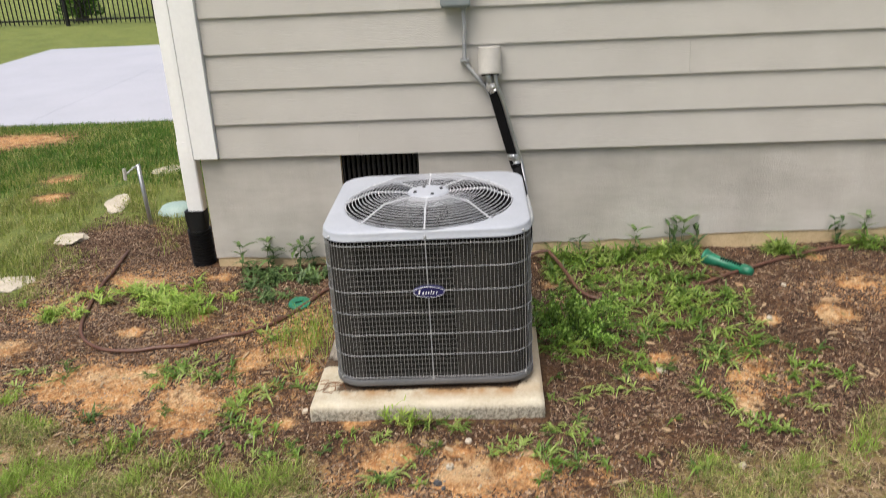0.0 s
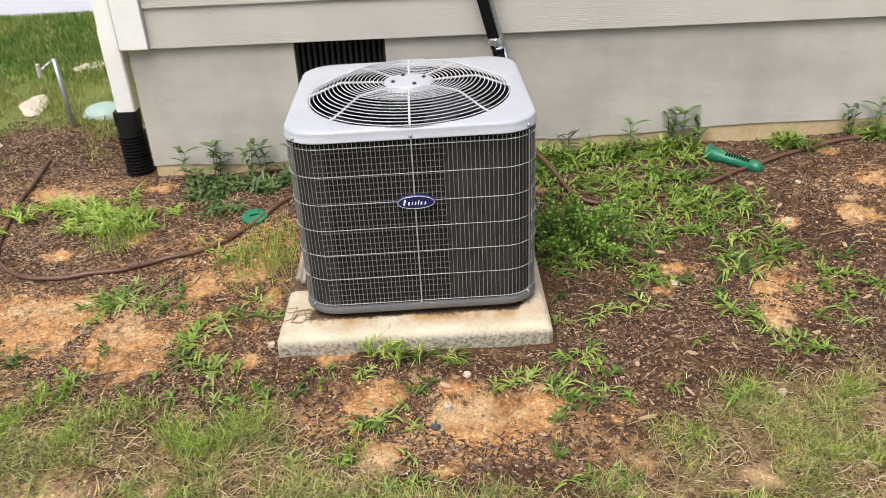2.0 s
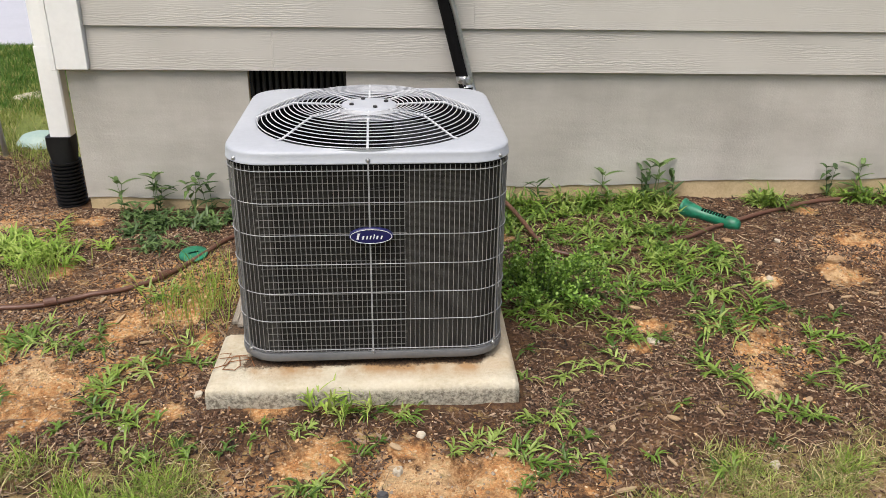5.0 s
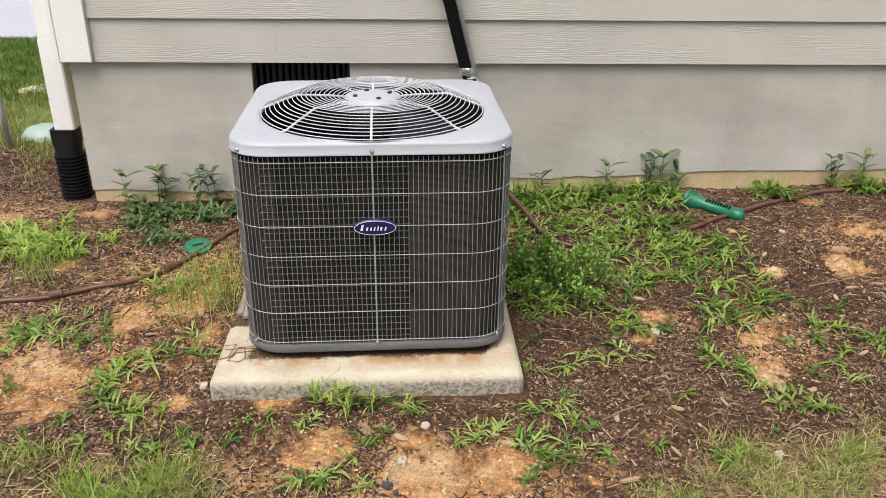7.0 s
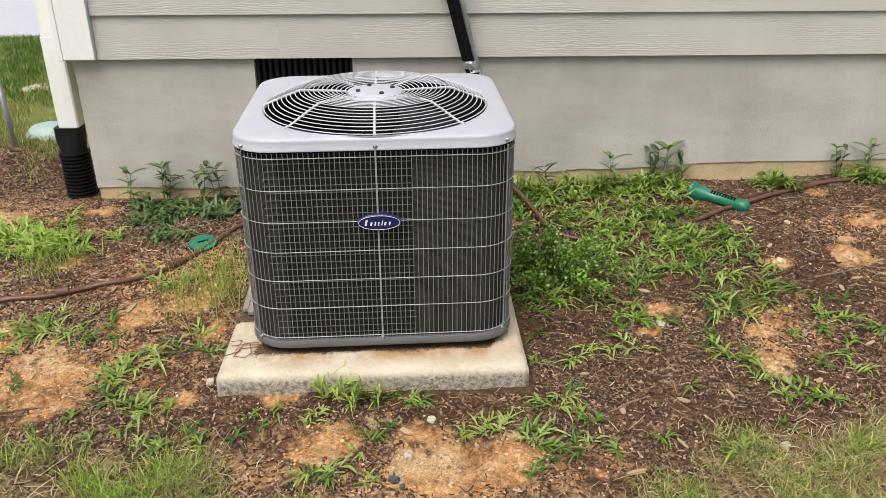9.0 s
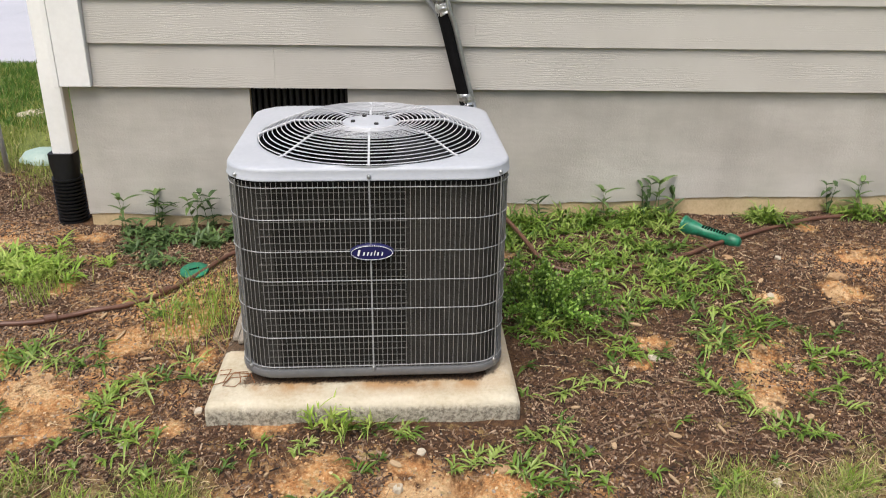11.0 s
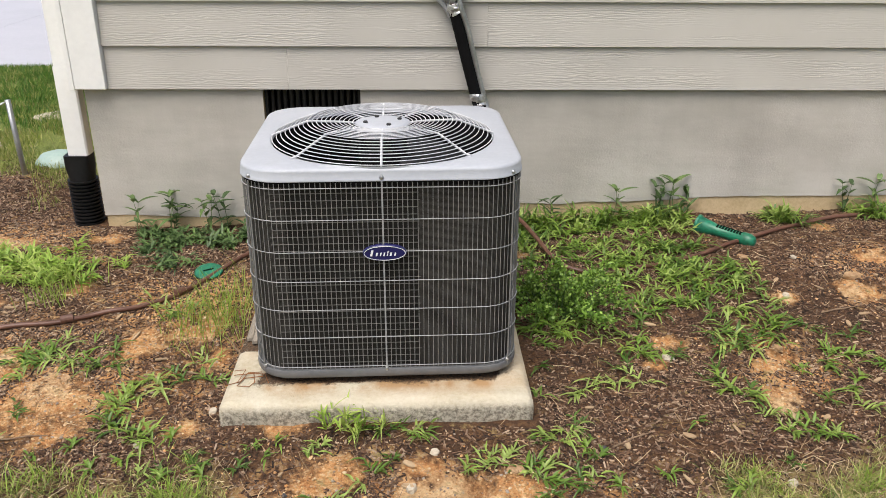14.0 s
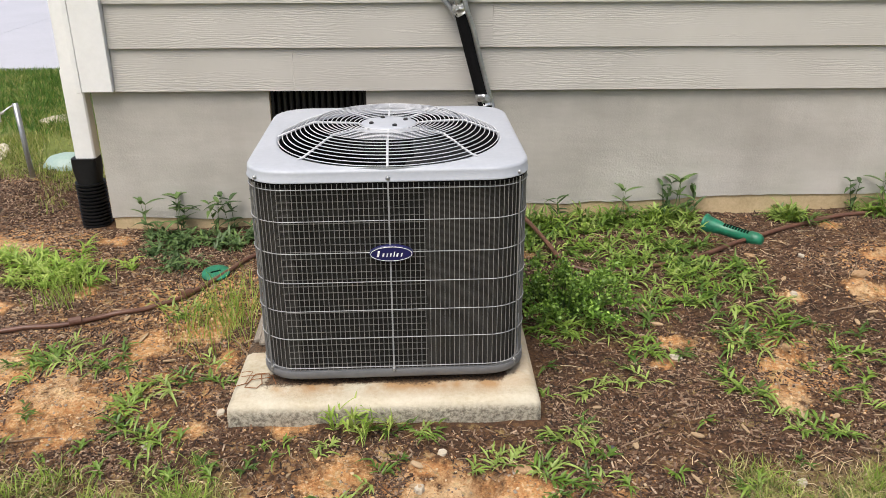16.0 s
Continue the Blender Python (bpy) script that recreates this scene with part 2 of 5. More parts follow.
CLOD = surface("clay_clod", (0.28, 0.16, 0.075), (0.46, 0.32, 0.18), 12, 90, 0.95, 0, 0.8, 0.01)
STONE = surface("pale_stone", (0.38, 0.33, 0.25), (0.58, 0.53, 0.43), 9, 70, 0.9, 0, 0.5, 0.01)
SLAB = surface("bright_concrete", (0.38, 0.392, 0.44), (0.44, 0.45, 0.50), 1.2, 40, 0.8, 0, 0.2)
BLUE = surface("badge_blue", (0.008, 0.009, 0.075), (0.011, 0.012, 0.10), 20, 90, 0.3, 0, 0)
BADGEWHITE = surface("badge_white", (0.75, 0.76, 0.80), (0.85, 0.86, 0.88), 20, 90, 0.35, 0, 0)
IRON = surface("black_iron", (0.008, 0.008, 0.009), (0.02, 0.02, 0.022), 5, 60, 0.5, 0.3, 0)
BARK = surface("dark_bark", (0.02, 0.016, 0.012), (0.06, 0.05, 0.04), 14, 60, 0.9, 0, 0.6)
WEED = island("weed_leaf", [(0.075, 0.15, 0.018), (0.135, 0.235, 0.03), (0.21, 0.325, 0.045), (0.31, 0.41, 0.10)], 0.42, translucent=0.25)
DEEP = island("dark_weed_leaf", [(0.055, 0.105, 0.03), (0.085, 0.15, 0.045), (0.13, 0.21, 0.06)], 0.5, translucent=0.2)
TURF = island("turf_blade", [(0.15, 0.20, 0.03), (0.24, 0.31, 0.05), (0.34, 0.39, 0.10), (0.48, 0.43, 0.20), (0.27, 0.34, 0.06), (0.40, 0.39, 0.15)], 0.6, translucent=0.25)
NEAR = island("worn_turf_blade", [(0.10, 0.16, 0.025), (0.24, 0.30, 0.05), (0.38, 0.41, 0.10), (0.56, 0.46, 0.24), (0.13, 0.21, 0.03), (0.42, 0.35, 0.16), (0.27, 0.36, 0.06), (0.20, 0.145, 0.065)], 0.6, translucent=0.2)
LIME = island("lime_blade", [(0.22, 0.36, 0.04), (0.32, 0.47, 0.07), (0.43, 0.54, 0.13)], 0.5, translucent=0.3)
LUSH = island("lush_blade", [(0.06, 0.15, 0.015), (0.09, 0.21, 0.025), (0.14, 0.26, 0.04)], 0.6, translucent=0.25)
STRAW = island("straw", [(0.30, 0.20, 0.11), (0.48, 0.36, 0.21), (0.15, 0.09, 0.05), (0.60, 0.48, 0.30)], 0.8)
CHIP = island("wood_chip", [(0.018, 0.009, 0.005), (0.055, 0.026, 0.013), (0.095, 0.047, 0.025), (0.030, 0.015, 0.008), (0.17, 0.094, 0.054), (0.068, 0.034, 0.018), (0.26, 0.16, 0.10), (0.11, 0.057, 0.031), (0.44, 0.32, 0.22), (0.045, 0.022, 0.012)], 0.85)
PEBBLE = island("pebble", [(0.52, 0.37, 0.21), (0.44, 0.22, 0.085), (0.60, 0.42, 0.22), (0.54, 0.29, 0.12), (0.48, 0.235, 0.08), (0.66, 0.52, 0.33), (0.18, 0.095, 0.05), (0.36, 0.31, 0.25), (0.30, 0.15, 0.06)], 0.85)


# ---- mesh helpers ----
def part(name, bm, material, parent=None, label="", smooth=False):
    me = bpy.data.meshes.new(name)
    bmesh.ops.recalc_face_normals(bm, faces=bm.faces)
    bm.to_mesh(me)
    bm.free()
    if smooth:
        me.shade_smooth()
    me.materials.append(material)
    ob = new(name, me)
    if parent:
        ob.parent = parent
    if label:
        ob["label"] = label
    return ob


def sharp(ob, angle=35):
    ob.data.set_sharp_from_angle(angle=radians(angle))
    return ob


def thing(name, m, label, category, group="", kind=""):
    ob = new(name)
    ob.matrix_world = m
    return tagged(ob, label, category, group, kind)


def box(bm, x0, x1, y0, y1, z0, z1):
    v = [bm.verts.new(p) for p in ((x0, y0, z0), (x1, y0, z0), (x1, y1, z0), (x0, y1, z0), (x0, y0, z1), (x1, y0, z1), (x1, y1, z1), (x0, y1, z1))]
    for f in ((0, 3, 2, 1), (4, 5, 6, 7), (0, 1, 5, 4), (1, 2, 6, 5), (2, 3, 7, 6), (3, 0, 4, 7)):
        bm.faces.new([v[i] for i in f])
    return v


def boxed(x0, x1, y0, y1, z0, z1, bevel=0.0, seg=2):
    bm = bmesh.new()
    box(bm, x0, x1, y0, y1, z0, z1)
    if bevel:
        bmesh.ops.bevel(bm, geom=bm.edges[:], offset=bevel, segments=seg, affect="EDGES", profile=0.5)
    return bm


def loft(bm, loops, cap0=False, cap1=False):
    rings = [[bm.verts.new(p) for p in lp] for lp in loops]
    n = len(rings[0])
    for a, b in zip(rings, rings[1:]):
        for i in range(n):
            bm.faces.new((a[i], a[(i + 1) % n], b[(i + 1) % n], b[i]))
    if cap0:
        bm.faces.new(rings[0][::-1])
    if cap1:
        bm.faces.new(rings[-1])


def smooth_path(pts, k=6):
    """A Catmull-Rom line through the points."""
    p = [Vector(q) for q in pts]
    p = [2 * p[0] - p[1], *p, 2 * p[-1] - p[-2]]
    out = []
    for i in range(1, len(p) - 2):
        for j in range(k):
            t = j / k
            a, b, c, d = p[i - 1:i + 3]
            out.append(0.5 * (2 * b + (c - a) * t + (2 * a - 5 * b + 4 * c - d) * t * t + (3 * b - a - 3 * c + d) * t ** 3))
    return [*out, p[-2]]


def tube(bm, pts, r, n=8, closed=False):
    """A round bar along the points; r may be a list."""
    p = [Vector(q) for q in pts]
    m = len(p)
    rings = []
    up = Vector((0.13, 0.21, 1)).normalized()
    for i in range(m):
        d = (p[(i + 1) % m] - p[i - 1]) if closed else (p[min(i + 1, m - 1)] - p[max(i - 1, 0)])
        d.normalize()
        side = d.cross(up)
        if side.length < 1e-3:
            side = d.cross(Vector((1, 0, 0)))
        side.normalize()
        top = side.cross(d)
        ri = r[i] if isinstance(r, (list, tuple)) else r
        rings.append([p[i] + ri * (math.cos(2 * math.pi * k / n) * side + math.sin(2 * math.pi * k / n) * top) for k in range(n)])
    if closed:
        vs = [[bm.verts.new(q) for q in ring] for ring in rings]
        for a, b in zip(vs, vs[1:] + vs[:1]):
            for i in range(n):
                bm.faces.new((a[i], a[(i + 1) % n], b[(i + 1) % n], b[i]))
    else:
        loft(bm, rings, True, True)


def lathe(bm, profile, n=24):
    """Turned about z; profile: (radius, height)."""
    loft(bm, [[(r * math.cos(2 * math.pi * k / n), r * math.sin(2 * math.pi * k / n), z) for k in range(n)] for r, z in profile], True, True)


def rounded(w, d, r, n=96):
    """n points at even steps of arc round a rectangle with rounded corners, from the middle of its front, to the right."""
    dense = []
    for cx, cy, a0 in ((w / 2 - r, -d / 2 + r, -90), (w / 2 - r, d / 2 - r, 0), (-w / 2 + r, d / 2 - r, 90), (-w / 2 + r, -d / 2 + r, 180)):
        for k in range(25):
            a = radians(a0 + 90 * k / 24)
            dense.append((cx + r * math.cos(a), cy + r * math.sin(a)))
    dense = [(0, -d / 2), *dense, (0, -d / 2)]
    q = np.array(dense)
    s = np.concatenate([[0], np.cumsum(np.hypot(*np.diff(q, axis=0).T))])
    at = np.linspace(0, s[-1], n, endpoint=False)
    return list(zip(np.interp(at, s, q[:, 0]), np.interp(at, s, q[:, 1])))


def mesh_of(name, verts, faces, material):
    me = bpy.data.meshes.new(name)
    me.from_pydata([tuple(v) for v in verts], [], faces)
    me.materials.append(material)
    return me


# ---- the lie of the land ----
def fall(x, y):
    """Height of the ground: it rises to the house and along it."""
    s = min(1.0, max(0.0, (y + 1.8) / 1.8))
    xx = min(3.0, max(-1.1, x))

    def ease(t):
        t = min(1.0, max(0.0, t))
        return t * t * (3 - 2 * t)

    yard = 0.050 * ease((-1.50 - x) / 0.45) * ease((y + 0.7) / 0.7) * (1 - ease((y - 2.0) / 1.7))
    return -0.004 + 0.004 * xx + s * (0.024 + 0.022 * xx) + yard


def rough_ground(x, y):
    near = 1.0 if abs(x) < 4 and -4 < y < 4 else 0.0
    h = fall(x, y)
    if near:
        h += 0.014 * noise.noise((x * 2.6, y * 2.6, 0.3)) + 0.008 * noise.noise((x * 9, y * 9, 3.1)) + 0.006 * noise.noise((x * 30, y * 30, 5.0))
        px, py = abs(x + 0.008) - 0.4375, abs(y + 1.1205) - 0.4375
        out = max(px, py)
        if out > 0:
            h += 0.028 * math.exp(-(out / 0.14) ** 2)
        elif out > -0.05:
            h += 0.028
        if y < 0.3:
            lump = blobs(x, y, CLAY)
            if lump > 0.1:
                h += lump * 0.012 * noise.noise((x * 17, y * 17, 8.0)) + lump * 0.008 * noise.noise((x * 45, y * 45, 4.0))
        for cx, cy, r, a in HOLES:
            d2 = ((x - cx) ** 2 + (y - cy) ** 2) / r ** 2
            if d2 < 6:
                h += a * math.exp(-d2)
    return h


THIN = [(-1.35, -1.30, 0.95, 0.45), (0.15, -1.90, 0.6, 0.2), (1.30, -1.25, 0.2, 0.2), (-0.75, -0.75, 0.35, 0.35), (-2.0, -0.6, 0.35, 0.35), (-1.65, -0.25, 0.45, 0.35), (1.95, -0.55, 0.3, 0.2)]
HOLES = [(1.83, -0.75, 0.05, -0.035), (0.27, -1.82, 0.035, -0.045), (1.30, -1.20, 0.06, -0.02), (0.36, -1.82, 0.07, 0.025), (-1.02, -1.36, 0.16, 0.015), (1.72, -0.72, 0.06, 0.025), (1.22, -1.28, 0.05, 0.02)]
LEFT_CLAY = [(-1.52, -1.25, 0.24, 0.16), (-1.25, -1.20, 0.14, 0.11), (-1.32, -1.37, 0.14, 0.12), (-1.0, -1.42, 0.14, 0.17), (-0.92, -1.55, 0.10, 0.09), (-2.02, -0.93, 0.12, 0.09), (-1.74, -0.22, 0.13, 0.08), (-2.35, -0.25, 0.12, 0.10), (-0.82, -1.06, 0.09, 0.14), (-0.66, -0.97, 0.11, 0.11), (-0.54, -1.18, 0.05, 0.08), (-0.54, -1.57, 0.06, 0.05), (-1.19, -0.62, 0.06, 0.12), (-1.25, -0.13, 0.09, 0.07), (-1.5, -0.75, 0.10, 0.06)]
FRONT_CLAY = [(-0.27, -1.57, 0.09, 0.04), (-0.11, -1.75, 0.11, 0.07), (-0.17, -1.80, 0.06, 0.05), (0.13, -1.74, 0.07, 0.04), (0.18, -1.86, 0.14, 0.11), (0.36, -1.83, 0.10, 0.11), (-0.10, -2.0, 0.07, 0.07), (0.09, -2.06, 0.06, 0.04), (0.62, -2.08, 0.04, 0.05), (0.58, -1.89, 0.03, 0.03)]
RIGHT_CLAY = [(1.23, -1.26, 0.07, 0.05), (1.2, -1.42, 0.07, 0.06), (1.30, -1.18, 0.06, 0.04), (0.94, -1.10, 0.07, 0.05), (1.77, -0.77, 0.12, 0.10), (1.46, -0.80, 0.06, 0.05), (1.95, -0.46, 0.09, 0.06), (1.86, -0.17, 0.05, 0.05), (0.52, -0.36, 0.06, 0.06), (0.87, -1.22, 0.05, 0.05)]
CLAY = LEFT_CLAY + FRONT_CLAY + RIGHT_CLAY
LAWN_SAND = [(-0.98, -2.11, 0.20, 0.14), (-0.69, -2.11, 0.07, 0.07), (0.92, -2.13, 0.09, 0.07), (-0.10, -2.02, 0.06, 0.06), (-1.6, -1.75, 0.12, 0.08)]
SAND = LAWN_SAND + [(0.17, -1.84, 0.13, 0.08), (-1.02, -1.35, 0.10, 0.10), (-1.25, -1.17, 0.10, 0.06), (-1.45, -1.20, 0.12, 0.07), (-2.05, -0.90, 0.10, 0.06), (1.2, -1.44, 0.06, 0.05), (1.72, -0.79, 0.06, 0.05), (1.46, -0.80, 0.04, 0.04), (1.95, -0.46, 0.05, 0.04), (-1.65, -0.20, 0.10, 0.05), (-2.38, -0.20, 0.08, 0.06)]
BARE = [(-4.40, 3.0, 0.95, 0.45), (-3.1, 1.7, 0.20, 0.16), (-2.95, 1.2, 0.18, 0.14), (-2.05, 0.35, 0.35, 0.3), (-2.5, -0.7, 0.4, 0.15)]


def blobs(x, y, rows):
    return max(math.exp(-(((x - a) / c) ** 2 + ((y - b) / d) ** 2)) for a, b, c, d in rows)


# where the lawn meets the bed
EDGE_X = (-2.6, -1.8, -1.39, -1.09, -0.87, -0.52, -0.34, -0.1, 0.1, 0.41, 0.54, 0.7, 0.89, 1.15, 1.39, 1.7, 2.5)
EDGE_Y = (-1.2, -1.36, -1.5, -1.68, -1.76, -1.78, -1.94, -2.03, -2.12, -2.08, -2.06, -1.98, -1.82, -1.70, -1.58, -1.42, -1.15)


def turf_share(x, y):
    """Where the lawn grows: the yard beside the house, and the near edge of the bed."""
    n = 0.26 * noise.noise((x * 2.1, y * 2.1, 7.7)) + 0.22 * noise.noise((x * 6, y * 6, 2.2))
    if y > 3.75 or x < -6.5 or y < -2.9 or x > 4.2:
        return 1.0
    yard = min(1.0, max(0.0, (-1.72 - x + 0.55 * min(0.8, max(-1, y)) + n) * 2.4)) if y > -0.75 else 0.0
    edge_y = float(np.interp(x, EDGE_X, EDGE_Y))
    front = min(1.0, max(0.0, (edge_y - y + 0.6 * n) * 6.0))
    share = max(yard, front, min(1.0, max(0.0, (-2.45 - x + n) * 3.0)), min(1.0, max(0.0, (x - 2.9 + n) * 3.0)))
    if y > -0.8:
        share *= 1.0 - min(1.0, 1.4 * blobs(x, y, BARE))
    elif y < -1.5:
        share *= 1.0 - 0.9 * blobs(x, y, LAWN_SAND)
    return share


def worn_share(x, y):
    """How worn the lawn is: by the bed, fading out into sound turf."""
    r = math.hypot(x, y + 1.5) + 0.5 * noise.noise((x * 1.1, y * 1.1, 4.4))
    return min(1.0, max(0.0, (2.75 - r) / 1.1)) * min(1.0, max(0.0, (-0.75 - y) * 5))


def axis_steps(lo, hi, step, far):
    a = list(np.arange(lo, hi + 1e-6, step))
    g, left, right = step, [], []
    while (lo - sum(left)) > -far:
        g *= 1.22
        left.append(g)
    g = step
    while (hi + sum(right)) < far:
        g *= 1.22
        right.append(g)
    return [*[lo - s for s in np.cumsum(left)][::-1], *a, *[hi + s for s in np.cumsum(right)]]


def build_ground():
    xs, ys = axis_steps(-2.5, 2.5, 0.017, 400.0), axis_steps(-2.5, 0.5, 0.017, 400.0)
    verts = [(x, y, rough_ground(x, y)) for y in ys for x in xs]
    n = len(xs)
    faces = [(j * n + i, j * n + i + 1, (j + 1) * n + i + 1, (j + 1) * n + i) for j in range(len(ys) - 1) for i in range(n - 1)]
    me = mesh_of("ground", verts, faces, GROUND)
    me.shade_smooth()
    for name, f in (("clay", lambda x, y: max(0.79 * blobs(x, y, CLAY), 0.74 * blobs(x, y, THIN)) if y < 0.5 else 0.85 * blobs(x, y, BARE)), ("sand", lambda x, y: 0.72 * blobs(x, y, SAND)), ("turf", lambda x, y: turf_share(x, y) * (1 - worn_share(x, y))), ("worn", lambda x, y: turf_share(x, y) * worn_share(x, y) * (0.85 + 0.4 * noise.noise((x * 6, y * 6, 9.0))))):
        at = me.attributes.new(name, "FLOAT", "POINT")
        at.data.foreach_set("value", [f(v[0], v[1]) * 0.72 for v in verts])
    return tagged(new("ground", me), "brown mulch bed with orange clay patches and worn lawn", "ground", kind="structure")


build_ground()

# ---- the house ----
LEFT, RIGHT, SILL = -1.322, 5.0, 0.660
VX0, VX1, VZ0, VZ1 = -0.566, -0.150, 0.425, 0.640
house_wall = thing("wall_front", pose(0, 0, 0), "beige lap siding above a grey parged foundation", "wall", kind="structure")


def foundation():
    bm = bmesh.new()
    box(bm, LEFT + 0.006, VX0, 0.006, 0.2, -0.3, SILL)
    box(bm, VX1, RIGHT, 0.006, 0.2, -0.3, SILL)
    box(bm, VX0, VX1, 0.006, 0.2, -0.3, VZ0)
    part("foundation_block", bm, TAN, house_wall, "tan unpainted foundation block")
    bm = bmesh.new()
    for x0, x1, top in ((LEFT, VX0, SILL), (VX0, VX1, VZ0), (VX1, RIGHT, SILL)):
        k = max(1, round((x1 - x0) / 0.04))
        xs = [x0 + (x1 - x0) * i / k for i in range(k + 1)]

        def foot(x):
            return 0.086 + 0.030 * x + 0.012 * noise.noise((x * 4, 0.5, 0)) + 0.008 * noise.noise((x * 13, 0.5, 0)) if x > -0.6 else 0.046 + 0.012 * noise.noise((x * 5, 0.5, 0))

        loft(bm, [[(x, 0.006, foot(x)), (x, 0, foot(x) + 0.003), (x, 0, top), (x, 0.006, top)] for x in xs], True, True)
    part("parging", bm, STUCCO, house_wall, "smeared grey-beige painted parging")
    part("side_foundation", boxed(LEFT, LEFT + 0.2, 0.2, 8.0, -0.3, SILL), STUCCO, house_wall)
    part("sheathing", boxed(LEFT, RIGHT, 0.0, 0.2, SILL, 3.1), SIDING, house_wall)
    part("back_wall", boxed(LEFT, RIGHT, 8.0, 8.2, -0.3, 3.1), SIDING, house_wall)
    part("far_side_wall", boxed(RIGHT - 0.2, RIGHT, 0.2, 8.0, -0.3, 3.1), SIDING, house_wall)
    part("ceiling_deck", boxed(LEFT, RIGHT, 0.0, 8.2, 3.104, 3.2), WHITE, house_wall)
    part("side_sheathing", boxed(LEFT, LEFT + 0.2, 0.2, 8.0, SILL, 3.1), SIDING, house_wall)


foundation()

# corner boards
corner = thing("trim", pose(0, 0, 0), "white painted corner boards of the house", "trim", kind="structure")
part("front_board", boxed(-1.341, -1.212, -0.045, -0.002, 0.634, 3.1, 0.003), WHITE, corner)
part("side_board", boxed(-1.364, -1.343, -0.045, 0.09, 0.630, 3.1, 0.003), WHITE, corner)

# foundation vent
vent = thing("foundation_vent", pose(0, 0, 0), "black foundation vent with upright louvres under the siding", "vent")
part("vent_back", boxed(VX0 + 0.002, VX1 - 0.002, 0.11, 0.12, VZ0, VZ1), SHADE_BLACK, vent)
bm = bmesh.new()
for x0, x1, z0, z1 in ((VX0 + 0.002, VX0 + 0.014, VZ0, VZ1), (VX1 - 0.014, VX1 - 0.002, VZ0, VZ1), (VX0 + 0.014, VX1 - 0.014, VZ0, VZ0 + 0.012), (VX0 + 0.014, VX1 - 0.014, VZ1 - 0.012, VZ1)):
    box(bm, x0, x1, 0.03, 0.06, z0, z1)
part("vent_frame", bm, VENT, vent)
slat = None
for i in range(14):
    x = VX0 + 0.03 + i * 0.0275
    if slat is None:
        bm = bmesh.new()
        tube(bm, [(0, 0, VZ0 + 0.01), (0, 0, VZ1 - 0.01)], 0.009, 8)
        slat = part("slat", bm, VENT, vent).data
        bpy.data.objects["slat"].location = (x, 0.055, 0)
    else:
        ob = new("slat", slat)
        ob.parent, ob.location = vent, (x, 0.055, 0)

# downspout and drain
spout = thing("downspout", pose(-1.409, 0.060, 0), "white rectangular metal downspout at the house corner", "downspout")
lp = rounded(0.091, 0.072, 0.011, 32)
bm = bmesh.new()
loft(bm, [[(x, y, z) for x, y in lp] for z in (0.30, 0.715)], True, True)
sharp(part("lower_pipe", bm, WHITE, spout, smooth=True))
bm = bmesh.new()
loft(bm, [[(x * 0.96 + 0.003, y * 0.96, z) for x, y in lp] for z in (0.715, 3.1)], True, True)
sharp(part("upper_pipe", bm, WHITE, spout, smooth=True))
drain = thing("drain_pipe", pose(-1.418, 0.055, 0), "black corrugated drain pipe with a square adapter", "pipe")
bm = bmesh.new()
lp = rounded(0.110, 0.090, 0.014, 32)
circ = [(0.056 * math.sin(2 * math.pi * k / 32), -0.056 * math.cos(2 * math.pi * k / 32)) for k in range(32)]
loft(bm, [[(x, y, 0.325) for x, y in lp], [(x, y, 0.27) for x, y in lp], [(x, y, 0.215) for x, y in circ], [(x, y, 0.20) for x, y in circ]], True, True)
sharp(part("adapter", bm, BLACK, drain, smooth=True))
prof = []
for i in range(17):
    z = 0.21 - i * 0.0165
    prof += [(0.065, z), (0.065, z - 0.007), (0.053, z - 0.0085), (0.053, z - 0.015)]
bm = bmesh.new()
lathe(bm, prof, 28)
sharp(part("corrugated_pipe", bm, BLACK, drain, smooth=True), 30)

# line set and wiring on the wall
disconnect = thing("disconnect_box", pose(0.084, -0.024, 1.36), "grey metal electrical disconnect box on the siding", "electrical box")
part("case", boxed(-0.068, 0.068, -0.085, 0.0, 0.0, 0.24, 0.004), BOXGREY, disconnect)
part("cover", boxed(-0.071, 0.071, -0.092, -0.0855, 0.01, 0.245, 0.003), BOXGREY, disconnect)
part("hub", boxed(0.020, 0.052, -0.065, -0.025, -0.012, -0.0005, 0.003), PIPE, disconnect)

whip = thing("conduit", pose(0, 0, 0), "grey flexible conduit running down the siding", "conduit")
bm = bmesh.new()
tube(bm, smooth_path([(0.120, -0.070, 1.35), (0.121, -0.062, 1.25), (0.116, -0.052, 1.15), (0.122, -0.050, 1.09), (0.165, -0.055, 1.03), (0.225, -0.062, 0.955), (0.262, -0.060, 0.86), (0.300, -0.060, 0.72), (0.345, -0.075, 0.58), (0.40, -0.20, 0.46), (0.425, -0.42, 0.42), (0.410, -0.62, 0.44), (0.375, -0.72, 0.45)], 6), 0.0105, 8)
part("conduit_tube", bm, PIPE, whip, smooth=True)
part("clamp", boxed(0.092, 0.138, -0.066, -0.022, 1.094, 1.106, 0.003), STEEL, whip, "bright steel strap clamp")

